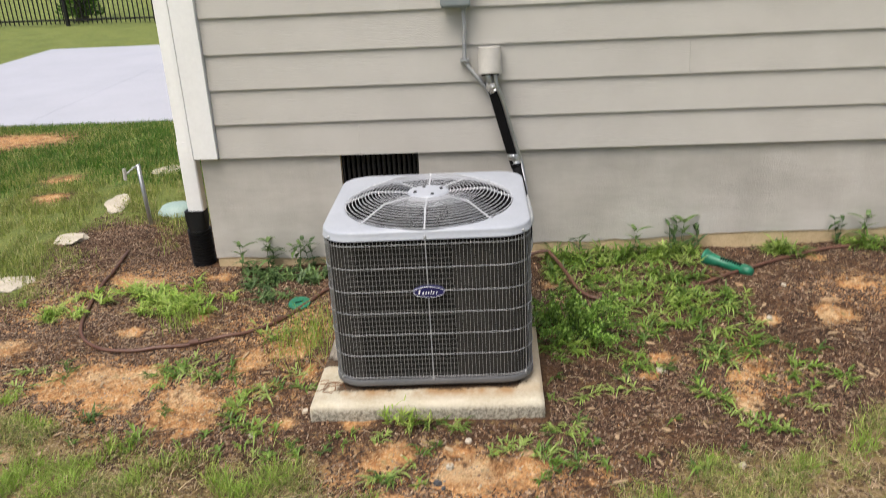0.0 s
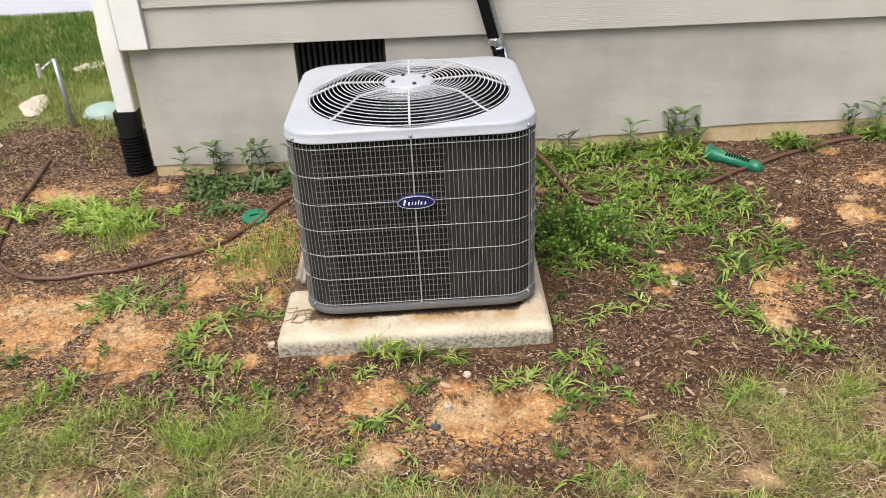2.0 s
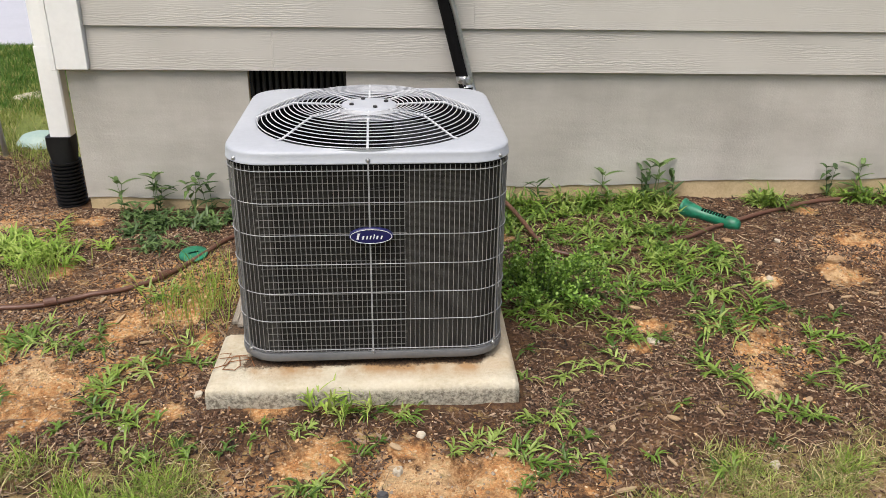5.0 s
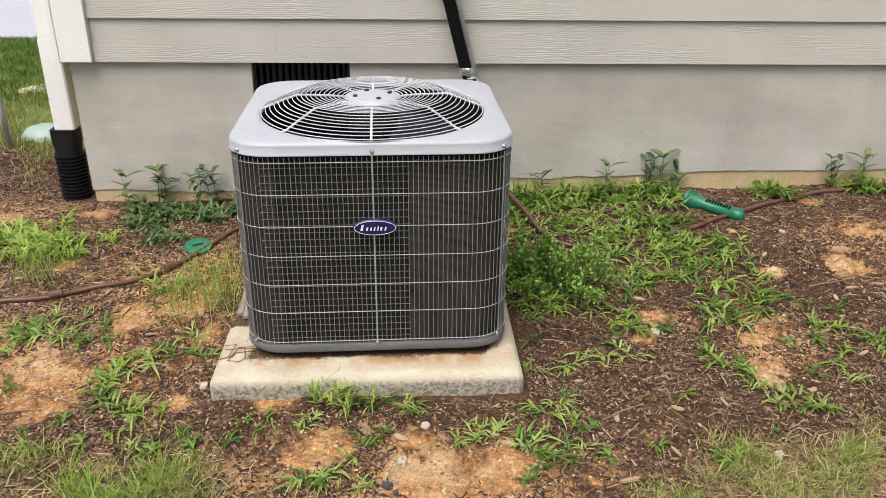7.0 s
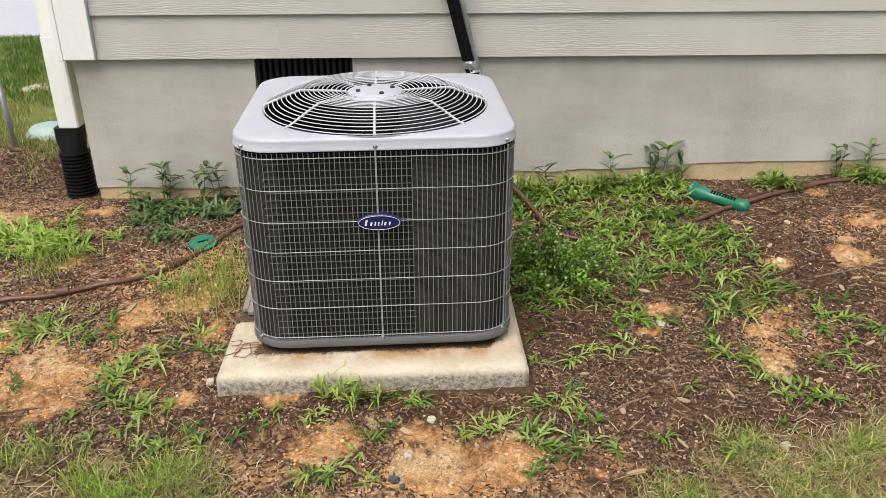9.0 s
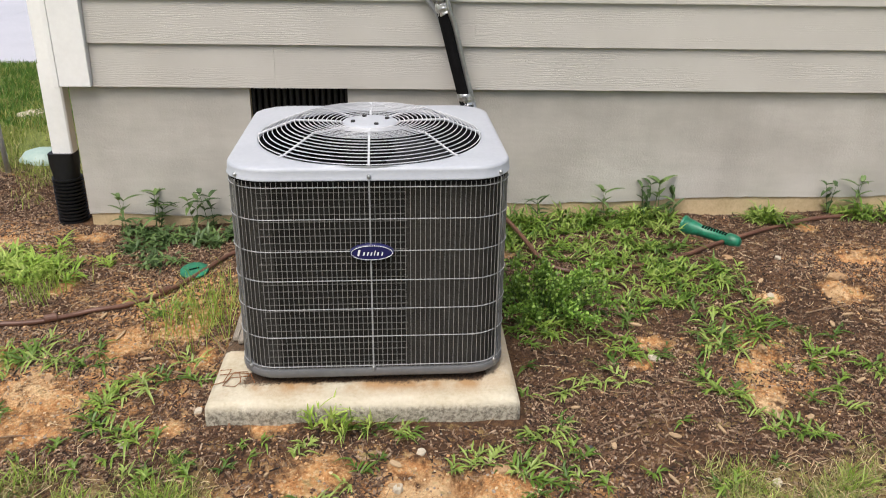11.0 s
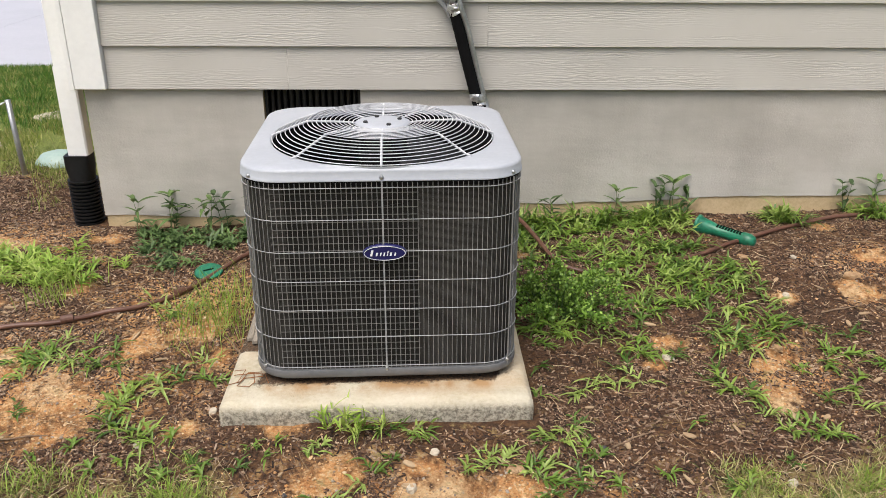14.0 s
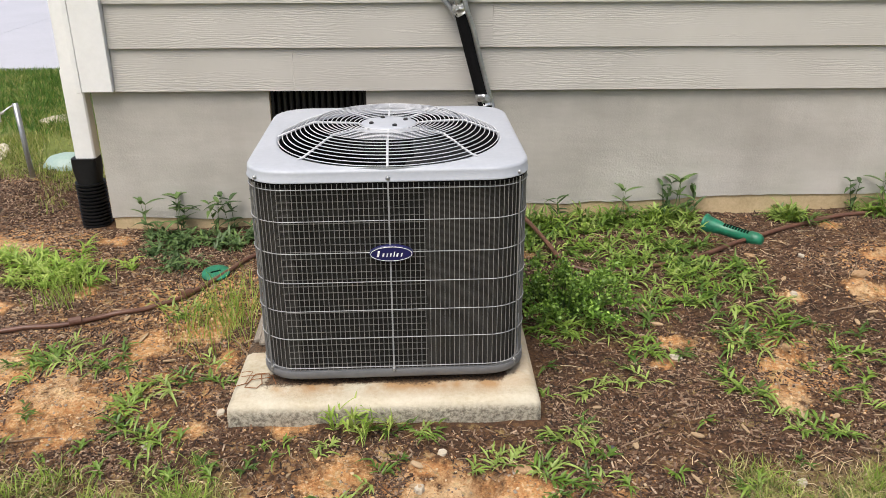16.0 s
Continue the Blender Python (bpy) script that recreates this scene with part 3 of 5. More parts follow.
sleeve = thing("pipe_sleeve", pose(0, 0, 0), "ivory plastic pipe elbow through the siding", "pipe sleeve")
bm = bmesh.new()
tube(bm, [(0.238, -0.052, 1.166), (0.238, -0.0525, 1.162), (0.239, -0.062, 1.100), (0.240, -0.078, 1.035), (0.240, -0.0785, 1.033)], [0.050, 0.057, 0.0575, 0.0575, 0.054], 28)
sharp(part("elbow", bm, PVC, sleeve, smooth=True), 50)
bm = bmesh.new()
tube(bm, [(0.240, -0.0765, 1.040), (0.2402, -0.0795, 1.028)], [0.044, 0.044], 20)
tube(bm, [(0.238, 0.0, 1.11), (0.238, -0.03, 1.11)], [0.05, 0.05], 20)
part("sealant", bm, FOAM, sleeve, "dark sealant in the pipe mouth")

lines = thing("refrigerant_lines", pose(0, 0, 0), "black foam-covered refrigerant line with foil tape", "pipe")
foam_pts = smooth_path([(0.246, -0.085, 0.985), (0.268, -0.082, 0.90), (0.305, -0.082, 0.76), (0.338, -0.084, 0.64), (0.362, -0.10, 0.56)], 5)
bm = bmesh.new()
tube(bm, foam_pts, 0.027, 14)
part("insulation", bm, FOAM, lines, smooth=True)
bm = bmesh.new()
tube(bm, smooth_path([(0.262, -0.10, 1.04), (0.272, -0.105, 0.98), (0.300, -0.100, 0.90), (0.336, -0.095, 0.76), (0.368, -0.095, 0.64), (0.392, -0.11, 0.55), (0.42, -0.30, 0.33), (0.415, -0.55, 0.30), (0.37, -0.73, 0.32)], 6), 0.0105, 10)
part("liquid_line", bm, STEEL, lines, "bare grey liquid line", smooth=True)
bm = bmesh.new()
tube(bm, smooth_path([(0.228, -0.10, 1.045), (0.235, -0.105, 1.01), (0.246, -0.09, 0.975)], 4), 0.014, 8)
part("suction_line", bm, STEEL, lines, "wrapped silver suction line", smooth=True)
bm = bmesh.new()
tube(bm, smooth_path([(0.362, -0.10, 0.56), (0.40, -0.30, 0.40), (0.40, -0.55, 0.36), (0.36, -0.73, 0.38)], 6), 0.024, 10)
part("lower_insulation", bm, FOAM, lines, smooth=True)
for a, b in (((0.243, -0.086, 0.998), (0.256, -0.083, 0.955)), ((0.344, -0.086, 0.628), (0.358, -0.095, 0.575))):
    bm = bmesh.new()
    va, vb = Vector(a), Vector(b)
    tube(bm, [va.lerp(vb, k / 6) + Vector((random.uniform(-0.003, 0.003), 0, 0)) for k in range(7)], [0.030 + random.uniform(-0.003, 0.003) for k in range(7)], 12)
    part("foil_tape", bm, FOIL, lines, "crumpled silver foil tape")

# ---- pad and condenser ----


def build_pad():
    bm = bmesh.new()
    k = 44
    h = 0.4375
    grid = {}
    for j in range(k + 1):
        for i in range(k + 1):
            x, y = -h + 2 * h * i / k, -h + 2 * h * j / k
            e = min(h - abs(x), h - abs(y))
            z = 0.092 - 0.010 * max(0.0, 1 - e / 0.022) ** 2 + 0.0025 * noise.noise((x * 8, y * 8, 0.0)) + 0.002 * noise.noise((x * 30, y * 30, 2.0))
            grid[i, j] = bm.verts.new((x, y, z))
    for j in range(k):
        for i in range(k):
            bm.faces.new((grid[i, j], grid[i + 1, j], grid[i + 1, j + 1], grid[i, j + 1]))
    rim = [grid[i, 0] for i in range(k)] + [grid[k, j] for j in range(k)] + [grid[k - i, k] for i in range(k)] + [grid[0, k - j] for j in range(k)]
    last = rim
    for z in (0.06, 0.03, -0.01, -0.06):
        ring = [bm.verts.new((v.co.x * 1.004 + 0.0015 * noise.noise((v.co.x * 40, v.co.y * 40, z * 60)), v.co.y * 1.004 + 0.0015 * noise.noise((v.co.x * 40, 9, z * 60)), z)) for v in rim]
        for i in range(len(rim)):
            q = (i + 1) % len(rim)
            bm.faces.new((last[i], ring[i], ring[q], last[q]))
        last = ring
    ob = part("concrete_pad", bm, PAD, None, smooth=True)
    ob.matrix_world = pose(-0.008, -1.1205, 0.0, -0.4, -0.4, 1.1)
    tagged(ob, "pale weathered concrete pad with rust stains", "pad")
    # dirt, and the condenser's shade coloured into the concrete beneath it
    dirt_shade = ob.data.attributes.new("dirt", "FLOAT", "POINT")
    at, at2 = ob.data.attributes.new("stain", "FLOAT", "POINT"), ob.data.attributes.new("side", "FLOAT", "POINT")
    for i, v in enumerate(ob.data.vertices):
        x, y, z = v.co
        inside = min(0.375 - abs(x - 0.03), 0.365 - abs(y - 0.035))
        at.data[i].value = min(1.0, 1.25 * math.exp(-((inside - 0.0) / 0.055) ** 2)) * (1.0 if z > 0.07 else 0.2) * (0.4 if x > 0.33 else 1.0 if y < -0.25 else 0.45)
        dirt_shade.data[i].value = min(1.0, max(0.0, 0.50 + (inside - 0.002) * 9)) * ((1.0 if y < -0.27 and x < 0.34 else 0.5) if z > 0.07 else 0.0) + (0.5 if x < -0.36 and y > -0.14 and z > 0.07 else 0.0)
        at2.data[i].value = 1.0 if z < 0.075 else 0.0


build_pad()

unit = thing("condenser", pose(0.010, -1.0875, 0.084, -0.75, -0.15, 2.2), "grey outdoor air-conditioning condenser with wire coil guards", "air conditioner")
W = 0.745
FAN_R = 0.326
FAN_Y = -0.045


def plan(w, r, n=96):
    """The condenser's outline: a little wider than deep, with its front where W puts it."""
    return [(x * 1.024, y if y < 0 else y * 0.945) for x, y in rounded(w, w, r, n)]


def build_condenser():
    def ring(w, r, z, n=96):
        return [(x, y, z) for x, y in plan(w, r, n)]

    # base pan with a rolled lip, on four feet
    bm = bmesh.new()
    loft(bm, [ring(W - 0.06, 0.09, 0.030), ring(W - 0.006, 0.105, 0.028), ring(W + 0.002, 0.108, 0.034), ring(W + 0.003, 0.108, 0.050), ring(W + 0.001, 0.107, 0.0535), ring(W - 0.002, 0.106, 0.054), ring(W - 0.010, 0.104, 0.050), ring(W - 0.03, 0.10, 0.048)], True, True)
    sharp(part("base_pan", bm, PAN, unit, "grey painted base pan", smooth=True))
    for sx in (-1, 1):
        for sy in (-1, 1):
            part("foot", boxed(sx * 0.27 - 0.035, sx * 0.27 + 0.035, sy * 0.27 - 0.035, sy * 0.27 + 0.035, 0.003 + 0.003 * sy, 0.030, 0.006), BLACK, unit)
    # coil
    bm = bmesh.new()
    loft(bm, [ring(W - 0.036, 0.095, 0.046), ring(W - 0.036, 0.095, 0.624), ring(W - 0.10, 0.08, 0.624), ring(W - 0.10, 0.08, 0.080)], False, True)
    sharp(part("coil", bm, COIL, unit, "dark finned coil", smooth=True))
    # added black strip: draws the shaded gap between cover and guard
    bm = bmesh.new()
    loft(bm, [ring(W - 0.013, 0.104, 0.604), ring(W - 0.013, 0.104, 0.6215)], False, False)
    part("gap_shade_strip", bm, SHADE_BLACK, unit, "black strip in place of the shaded gap under the cover")
    # upright guard wires, side by side
    outline = plan(W - 0.006, 0.105, 212)
    bm = bmesh.new()
    tube(bm, [(0, 0, 0.049), (0, 0, 0.614)], 0.0011, 5)
    first = part("guard_wire", bm, GUARD, unit)
    for k, (x, y) in enumerate(outline):
        ob = first if k == 0 else new("guard_wire", first.data)
        ob.parent, ob.location = unit, (x, y, 0)
    for z in (0.064, 0.158, 0.245, 0.332, 0.419, 0.511, 0.600):
        bm = bmesh.new()
        tube(bm, [(x, y, z) for x, y in plan(W - 0.0015, 0.107, 120)], 0.0013, 6, True)
        part("wire_ring", bm, WIRE, unit)
    # inner mesh on part of the coil, before an added sheet coloured as shade
    y = -(W - 0.034) / 2
    part("coil_shade_sheet", boxed(-0.262, 0.096, y + 0.0006, y + 0.0012, 0.060, 0.612), COIL_SHADE, unit, "added dark sheet for the shade over part of the coil")
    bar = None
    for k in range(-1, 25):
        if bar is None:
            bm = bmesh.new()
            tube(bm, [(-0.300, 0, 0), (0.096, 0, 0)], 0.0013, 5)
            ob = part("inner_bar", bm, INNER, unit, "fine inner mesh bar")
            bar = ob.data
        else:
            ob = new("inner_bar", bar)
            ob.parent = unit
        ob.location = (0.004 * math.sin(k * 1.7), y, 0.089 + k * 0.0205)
    bm = bmesh.new()
    box(bm, -0.0022, 0.0022, -W / 2 - 0.0032, -W / 2 - 0.0002, 0.049, 0.618)
    part("centre_strip", bm, WIRE, unit)
    for sx in (-1, 1):
        part("corner_strip", boxed(sx * 0.3515 - 0.0018, sx * 0.3515 + 0.0018, -0.3455, -0.3405, 0.047, 0.616), GUARD, unit)
    for sx in (-1, 1):
        part("corner_panel", boxed(sx * 0.3675 - 0.003, sx * 0.3675 + 0.003, -0.268, -0.222, 0.050, 0.616, 0.002), PAN, unit, "smooth blue-grey corner panel")
    # zigzag lattice in the front corners
    for sx in (-1, 1):
        bm = bmesh.new()
        tube(bm, [(sx * (0.3705 if k % 2 else 0.3645), -0.262 if k % 2 else -0.300, 0.056 + k * 0.0398) for k in range(15)], 0.0013, 5)
        part("corner_lattice", bm, WIRE, unit, "zigzag wire in the corner")
    # cover with the fan opening
    bm = bmesh.new()
    hole = [(FAN_R * math.sin(2 * math.pi * k / 96), FAN_Y - FAN_R * math.cos(2 * math.pi * k / 96)) for k in range(96)]
    loops = [ring(W - 0.02, 0.105, 0.621), ring(W + 0.001, 0.112, 0.618), ring(W + 0.005, 0.114, 0.6195), ring(W + 0.005, 0.114, 0.6235), ring(W + 0.0015, 0.113, 0.6255), ring(W, 0.112, 0.6435), ring(W - 0.002, 0.1115, 0.6475), ring(W - 0.007, 0.110, 0.6505), ring(W - 0.014, 0.107, 0.6525)]
    edge = plan(W - 0.014, 0.107)
    for k in (0.35, 0.7, 0.93):
        loops.append([(a[0] + (b[0] - a[0]) * k, a[1] + (b[1] - a[1]) * k, 0.6535 + 0.004 * k) for a, b in zip(edge, hole)])
    loops += [[(x, y, 0.655) for x, y in hole], [(x * 0.99, FAN_Y + (y - FAN_Y) * 0.99, 0.648) for x, y in hole]]
    loft(bm, loops)
    sharp(part("top_cover", bm, COVER, unit, "light grey enamelled steel top cover", smooth=True), 50)
    # shroud coloured near black, which paints in the shade below the fan guard
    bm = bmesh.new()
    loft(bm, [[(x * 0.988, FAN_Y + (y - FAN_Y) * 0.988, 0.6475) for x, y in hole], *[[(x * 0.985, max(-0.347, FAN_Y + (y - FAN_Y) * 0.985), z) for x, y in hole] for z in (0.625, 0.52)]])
    part("shroud", bm, SHADE_BLACK, unit, "fan shroud coloured near black for the shade inside", smooth=True)
    # fan guard: rings and ribs over a low dome
    def dome(r):
        return float(np.interp(r, [0.07, 0.15, 0.22, 0.28, 0.326, 0.35], [0.694, 0.703, 0.702, 0.680, 0.6585, 0.6575]))
    for k in range(19):
        r = 0.088 + (0.323 - 0.088) * k / 18
        bm = bmesh.new()
        tube(bm, [(r * math.cos(2 * math.pi * j / 72), FAN_Y + r * math.sin(2 * math.pi * j / 72), dome(r)) for j in range(72)], 0.00145, 6, True)
        part("guard_ring", bm, FANWIRE, unit, smooth=True)
    for k in range(8):
        a = radians(-90 + 45 * k)
        rs = (0.06, 0.12, 0.200, 0.220, 0.26, 0.29, 0.324, 0.342 if k % 2 else 0.326)
        bm = bmesh.new()
        tube(bm, [(r * math.cos(a), FAN_Y + r * math.sin(a), dome(r) - 0.003 * (r < 0.32)) for r in rs], 0.0033, 8)
        part("guard_rib", bm, FANWIRE, unit, smooth=True)
    bm = bmesh.new()
    lathe(bm, [(0.078, 0.6895), (0.0815, 0.6915), (0.080, 0.6955), (0.06, 0.6975), (0.01, 0.698)], 40)
    hub = part("hub_plate", bm, COVER, unit, "light grey motor plate", smooth=True)
    hub.location.y = FAN_Y
    for k in range(4):
        a = radians(20 + 90 * k)
        bm = bmesh.new()
        lathe(bm, [(0.0068, 0.6955), (0.0068, 0.701), (0.005, 0.7035)], 6)
        bolt = part("bolt", bm, IRON, hub)
        bolt.location = (0.053 * math.cos(a), 0.053 * math.sin(a), 0)
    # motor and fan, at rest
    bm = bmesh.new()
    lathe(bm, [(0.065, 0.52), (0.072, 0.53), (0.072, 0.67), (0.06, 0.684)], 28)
    part("motor", bm, SHADE_BLACK, unit, "dark fan motor", smooth=True).location.y = FAN_Y
    for k in range(3):
        bm = bmesh.new()
        rows = []
        for i in range(9):
            r = 0.075 + (0.315 - 0.075) * i / 8
            half = radians(20 + 12 * i / 8)
            a0 = radians(-62 + 120 * k)
            rows.append([(r * math.cos(a0 + half * s), r * math.sin(a0 + half * s), 0.565 + 0.04 * s * (1 - 0.4 * i / 8)) for s in (-1, -0.6, -0.2, 0.2, 0.6, 1)])
        vs = [[bm.verts.new(p) for p in row] for row in rows]
        for a, b in zip(vs, vs[1:]):
            for i in range(5):
                bm.faces.new((a[i], a[i + 1], b[i + 1], b[i]))
        bmesh.ops.solidify(bm, geom=bm.faces[:], thickness=0.002)
        part("fan_blade", bm, BLADE, unit, "grey aluminium fan blade", smooth=True).location.y = FAN_Y
    # thin pale streaks on the cover by the front corner
    for x, y, l in ((-0.285, -0.318, 0.085), (-0.262, -0.300, 0.060), (-0.225, -0.330, 0.075)):
        sc = part("pale_streak", boxed(-l / 2, l / 2, -0.0011, 0.0011, 0, 0.0004), BADGEWHITE, unit, "thin pale streak on the cover")
        sc.matrix_basis = pose(x, y, 0.6533, 0, 0, -28)
    # screws
    def screw(x, y, z, a):
        bm = bmesh.new()
        lathe(bm, [(0.0062, 0), (0.0062, 0.002), (0.004, 0.004), (0.004, 0.006), (0.002, 0.0065)], 10)
        s = part("screw", bm, STEEL, unit, smooth=True)
        s.matrix_basis = pose(x, y, z, 90, 0, a)
    for z, w in ((0.629, W + 0.001), (0.058, W + 0.002)):
        screw(0.0, -w / 2, z, 0)
        c = w / 2 - 0.112 + 0.112 * math.sin(radians(45))
        screw(c * 1.024, -c, z, 45)
        screw(-c * 1.024, -c, z, -45)
    # badge
    bm = bmesh.new()
    def oval(a, b, y, n=48):
        return [(a * math.cos(2 * math.pi * k / n), y, b * math.sin(2 * math.pi * k / n)) for k in range(n)]
    loft(bm, [oval(0.0560, 0.0225, -0.368), oval(0.0560, 0.0225, -0.3795), oval(0.0545, 0.021, -0.381)], True, True)
    badge = part("badge", bm, BLUE, unit, "dark blue oval badge with white marks")
    badge.location = (0.003, 0, 0.4175)
    badge.scale = (1.05, 1, 1.03)
    bm = bmesh.new()
    a, b, c, d = [[bm.verts.new(p) for p in oval(*q)] for q in ((0.0535, 0.0202, -0.3812), (0.0535, 0.0202, -0.3820), (0.0522, 0.0189, -0.3820), (0.0522, 0.0189, -0.3812))]
    for p, q in ((a, b), (b, c), (c, d), (d, a)):
        for i in range(48):
            j = (i + 1) % 48
            bm.faces.new((p[i], p[j], q[j], q[i]))
    part("badge_rim", bm, BADGEWHITE, badge)
    for x, w, h in ((-0.035, 0.0055, 0.0165), (-0.0215, 0.0045, 0.0095), (-0.0115, 0.0035, 0.0095), (-0.0025, 0.0035, 0.0095), (0.006, 0.0028, 0.0135), (0.0145, 0.0045, 0.0095), (0.0255, 0.0035, 0.0095)):
        bm = bmesh.new()
        lean = 0.22
        z0 = -0.0075
        vs = [bm.verts.new((x + dx * w / 2 + lean * (z - z0) , yy, z)) for yy in (-0.3812, -0.3822) for dx, z in ((-1, z0), (1, z0), (1, z0 + h), (-1, z0 + h))]
        for f in ((0, 1, 2, 3), (4, 5, 6, 7), (0, 1, 5, 4), (1, 2, 6, 5), (2, 3, 7, 6), (3, 0, 4, 7)):
            bm.faces.new([vs[i] for i in f])
        part("white_bar", bm, BADGEWHITE, badge)


build_condenser()

# bent rusty wire on the pad
rusty = thing("rusty_wire", pose(-0.385, -1.452, 0.095) @ Matrix.Scale(0.78, 4), "bent rusty tie wire lying on the concrete pad", "wire")
bm = bmesh.new()
zig = [(-0.075, -0.020, -0.004), (-0.020, 0.000, 0.002), (-0.005, 0.060, 0.002), (0.045, 0.066, 0.002), (0.055, 0.036, 0.002), (-0.012, 0.020, 0.003), (-0.028, -0.030, 0.002), (0.018, -0.036, 0.002), (0.032, -0.006, 0.002), (0.016, 0.062, 0.003)]
tube(bm, zig, 0.0017, 6)
tube(bm, [(-0.055, 0.045, 0.001), (0.010, 0.052, 0.004), (0.060, 0.050, 0.003), (0.085, -0.010, 0.002)], 0.0016, 6)
tube(bm, [(-0.060, 0.075, 0.001), (-0.018, 0.080, 0.003), (-0.030, -0.010, 0.004)], 0.0015, 6)
part("wire", bm, RUST, rusty)

# weathered board on the pad beside the condenser
board = thing("wood_board", pose(-0.412, -1.085, 0.093, -0.4, -0.4, 3.0), "grey weathered split board lying on the concrete pad", "board")
BOARD = surface("weathered_board", (0.17, 0.145, 0.115), (0.42, 0.375, 0.31), 9, 70, 0.9, 0, 0.8, 0.004, (7, 1, 1))
for x0, x1, y0, y1 in ((-0.026, -0.008, -0.13, 0.10), (-0.007, 0.010, -0.15, 0.12), (0.011, 0.024, -0.12, 0.09)):
    part("strip", boxed(x0, x1, y0, y1, 0.0, 0.012, 0.002), BOARD, board)

# ---- garden hose and what lies on the bed ----
def on_ground(x, y, up):
    return (x, y, rough_ground(x, y) + up)


hose = thing("garden_hose", pose(0, 0, 0), "old reddish-brown rubber garden hose on the mulch", "hose")
LINE = [(-1.90, 0.14), (-1.866, -0.10), (-1.855, -0.30), (-1.83, -0.50), (-1.78, -0.69), (-1.70, -0.84), (-1.57, -0.945), (-1.43, -0.975), (-1.307, -0.96), (-1.219, -0.941), (-1.135, -0.909), (-1.054, -0.86), (-0.964, -0.829), (-0.879, -0.774), (-0.815, -0.708), (-0.757, -0.604), (-0.693, -0.504), (-0.619, -0.371), (-0.45, -0.24), (-0.10, -0.17), (0.30, -0.10), (0.49, -0.08), (0.545, -0.14), (0.60, -0.31), (0.68, -0.53), (0.86, -0.575), (1.03, -0.53), (1.15, -0.482), (1.25, -0.439), (1.41, -0.34), (1.58, -0.246), (1.76, -0.16), (1.91, -0.105), (2.08, -0.08), (2.26, -0.07), (2.6, -0.09), (3.2, -0.10)]
bm = bmesh.new()
flat = smooth_path([(x, y, 0.055 * math.exp(-((x - 0.50) / 0.13) ** 2) if y > -0.6 else 0.0) for x, y in LINE], 8)
low = [max(rough_ground(p.x + dx, p.y + dy) for dx in (-0.012, 0, 0.012) for dy in (-0.012, 0, 0.012)) for p in flat]
tube(bm, [(p.x, p.y, sum(low[max(0, i - 2):i + 3]) / len(low[max(0, i - 2):i + 3]) + 0.009 + max(0, p.z)) for i, p in enumerate(flat)], 0.0094, 10)
part("hose_tube", bm, HOSE, hose, smooth=True)
for x, y, a in ((-1.135, -0.909, 25), (-0.80, -0.69, 58)):
    bm = bmesh.new()
    tube(bm, [(-0.022, 0, 0), (-0.02, 0, 0), (0.02, 0, 0), (0.022, 0, 0)], [0.011, 0.0155, 0.0155, 0.011], 12)
    c = part("coupling", bm, HOSE, hose, "dark hose coupling")
    c.matrix_basis = Matrix.Translation(on_ground(x, y, 0.016)) @ pose(0, 0, 0, 0, 0, a)

nozzle = thing("green_sprayer", look((1.318, -0.185, 0.078), (1.51, -0.345, 0.060)) , "green slotted plastic hose sprayer lying on the weeds", "sprayer")
bm = bmesh.new()
lathe(bm, [(0.018, 0.004), (0.036, 0.010), (0.045, 0.006), (0.045, -0.004), (0.039, -0.010), (0.030, -0.065), (0.0255, -0.075), (0.0255, -0.19), (0.030, -0.197), (0.030, -0.225), (0.024, -0.244), (0.012, -0.252)], 28)
body = sharp(part("barrel", bm, GREEN, nozzle, smooth=True), 40)
for k in range(9):
    for a in (70, 110, 150):
        bm = boxed(-0.0075, 0.0075, -0.002, 0.002, -0.0042, 0.0042)
        s = part("slot", bm, GREENDARK, body)
        s.matrix_basis = pose(0, 0, -0.085 - k * 0.0125, 0, 0, a) @ pose(0.0252, 0, 0, 0, 0, 90)
disc = thing("plastic_disc", Matrix.Translation(on_ground(-0.735, -0.51, 0.012)) @ pose(0, 0, 0, 8, -4, 25), "small teal plastic disc half under the hose", "plastic disc")
bm = bmesh.new()
lathe(bm, [(0.052, -0.004), (0.056, 0.0), (0.055, 0.005), (0.045, 0.008), (0.012, 0.009)], 28)
part("plate", bm, GREEN, disc, smooth=True)
part("slot", boxed(-0.02, 0.02, -0.004, 0.004, 0.008, 0.0105), GREENDARK, disc)

dome_lid = thing("valve_cover", Matrix.Translation(on_ground(-1.885, 0.86, -0.01)), "pale green plastic valve cover in the grass", "cover")
bm = bmesh.new()
lathe(bm, [(0.125, -0.02), (0.12, 0.02), (0.09, 0.055), (0.04, 0.07), (0.01, 0.072)], 28)
part("shell", bm, PALE, dome_lid, smooth=True)

stake = thing("metal_stake", pose(-1.965, 0.60, rough_ground(-1.965, 0.60)), "galvanised pipe stake with a white fitting on a wire", "stake")
bm = bmesh.new()
tube(bm, [(0.015, 0, -0.10), (0.006, 0, 0.15), (0.0, 0, 0.395)], 0.0135, 12)
part("post", bm, STEEL, stake, smooth=True)
bm = bmesh.new()
tube(bm, [(0.004, 0, 0.39), (-0.02, -0.02, 0.382), (-0.048, -0.04, 0.362)], 0.004, 6)
part("arm", bm, STEEL, stake)
bm = bmesh.new()
tube(bm, [(-0.070, -0.055, 0.315), (-0.068, -0.055, 0.385)], 0.011, 10)
tube(bm, [(-0.070, -0.055, 0.352), (-0.045, -0.04, 0.358)], 0.008, 8)
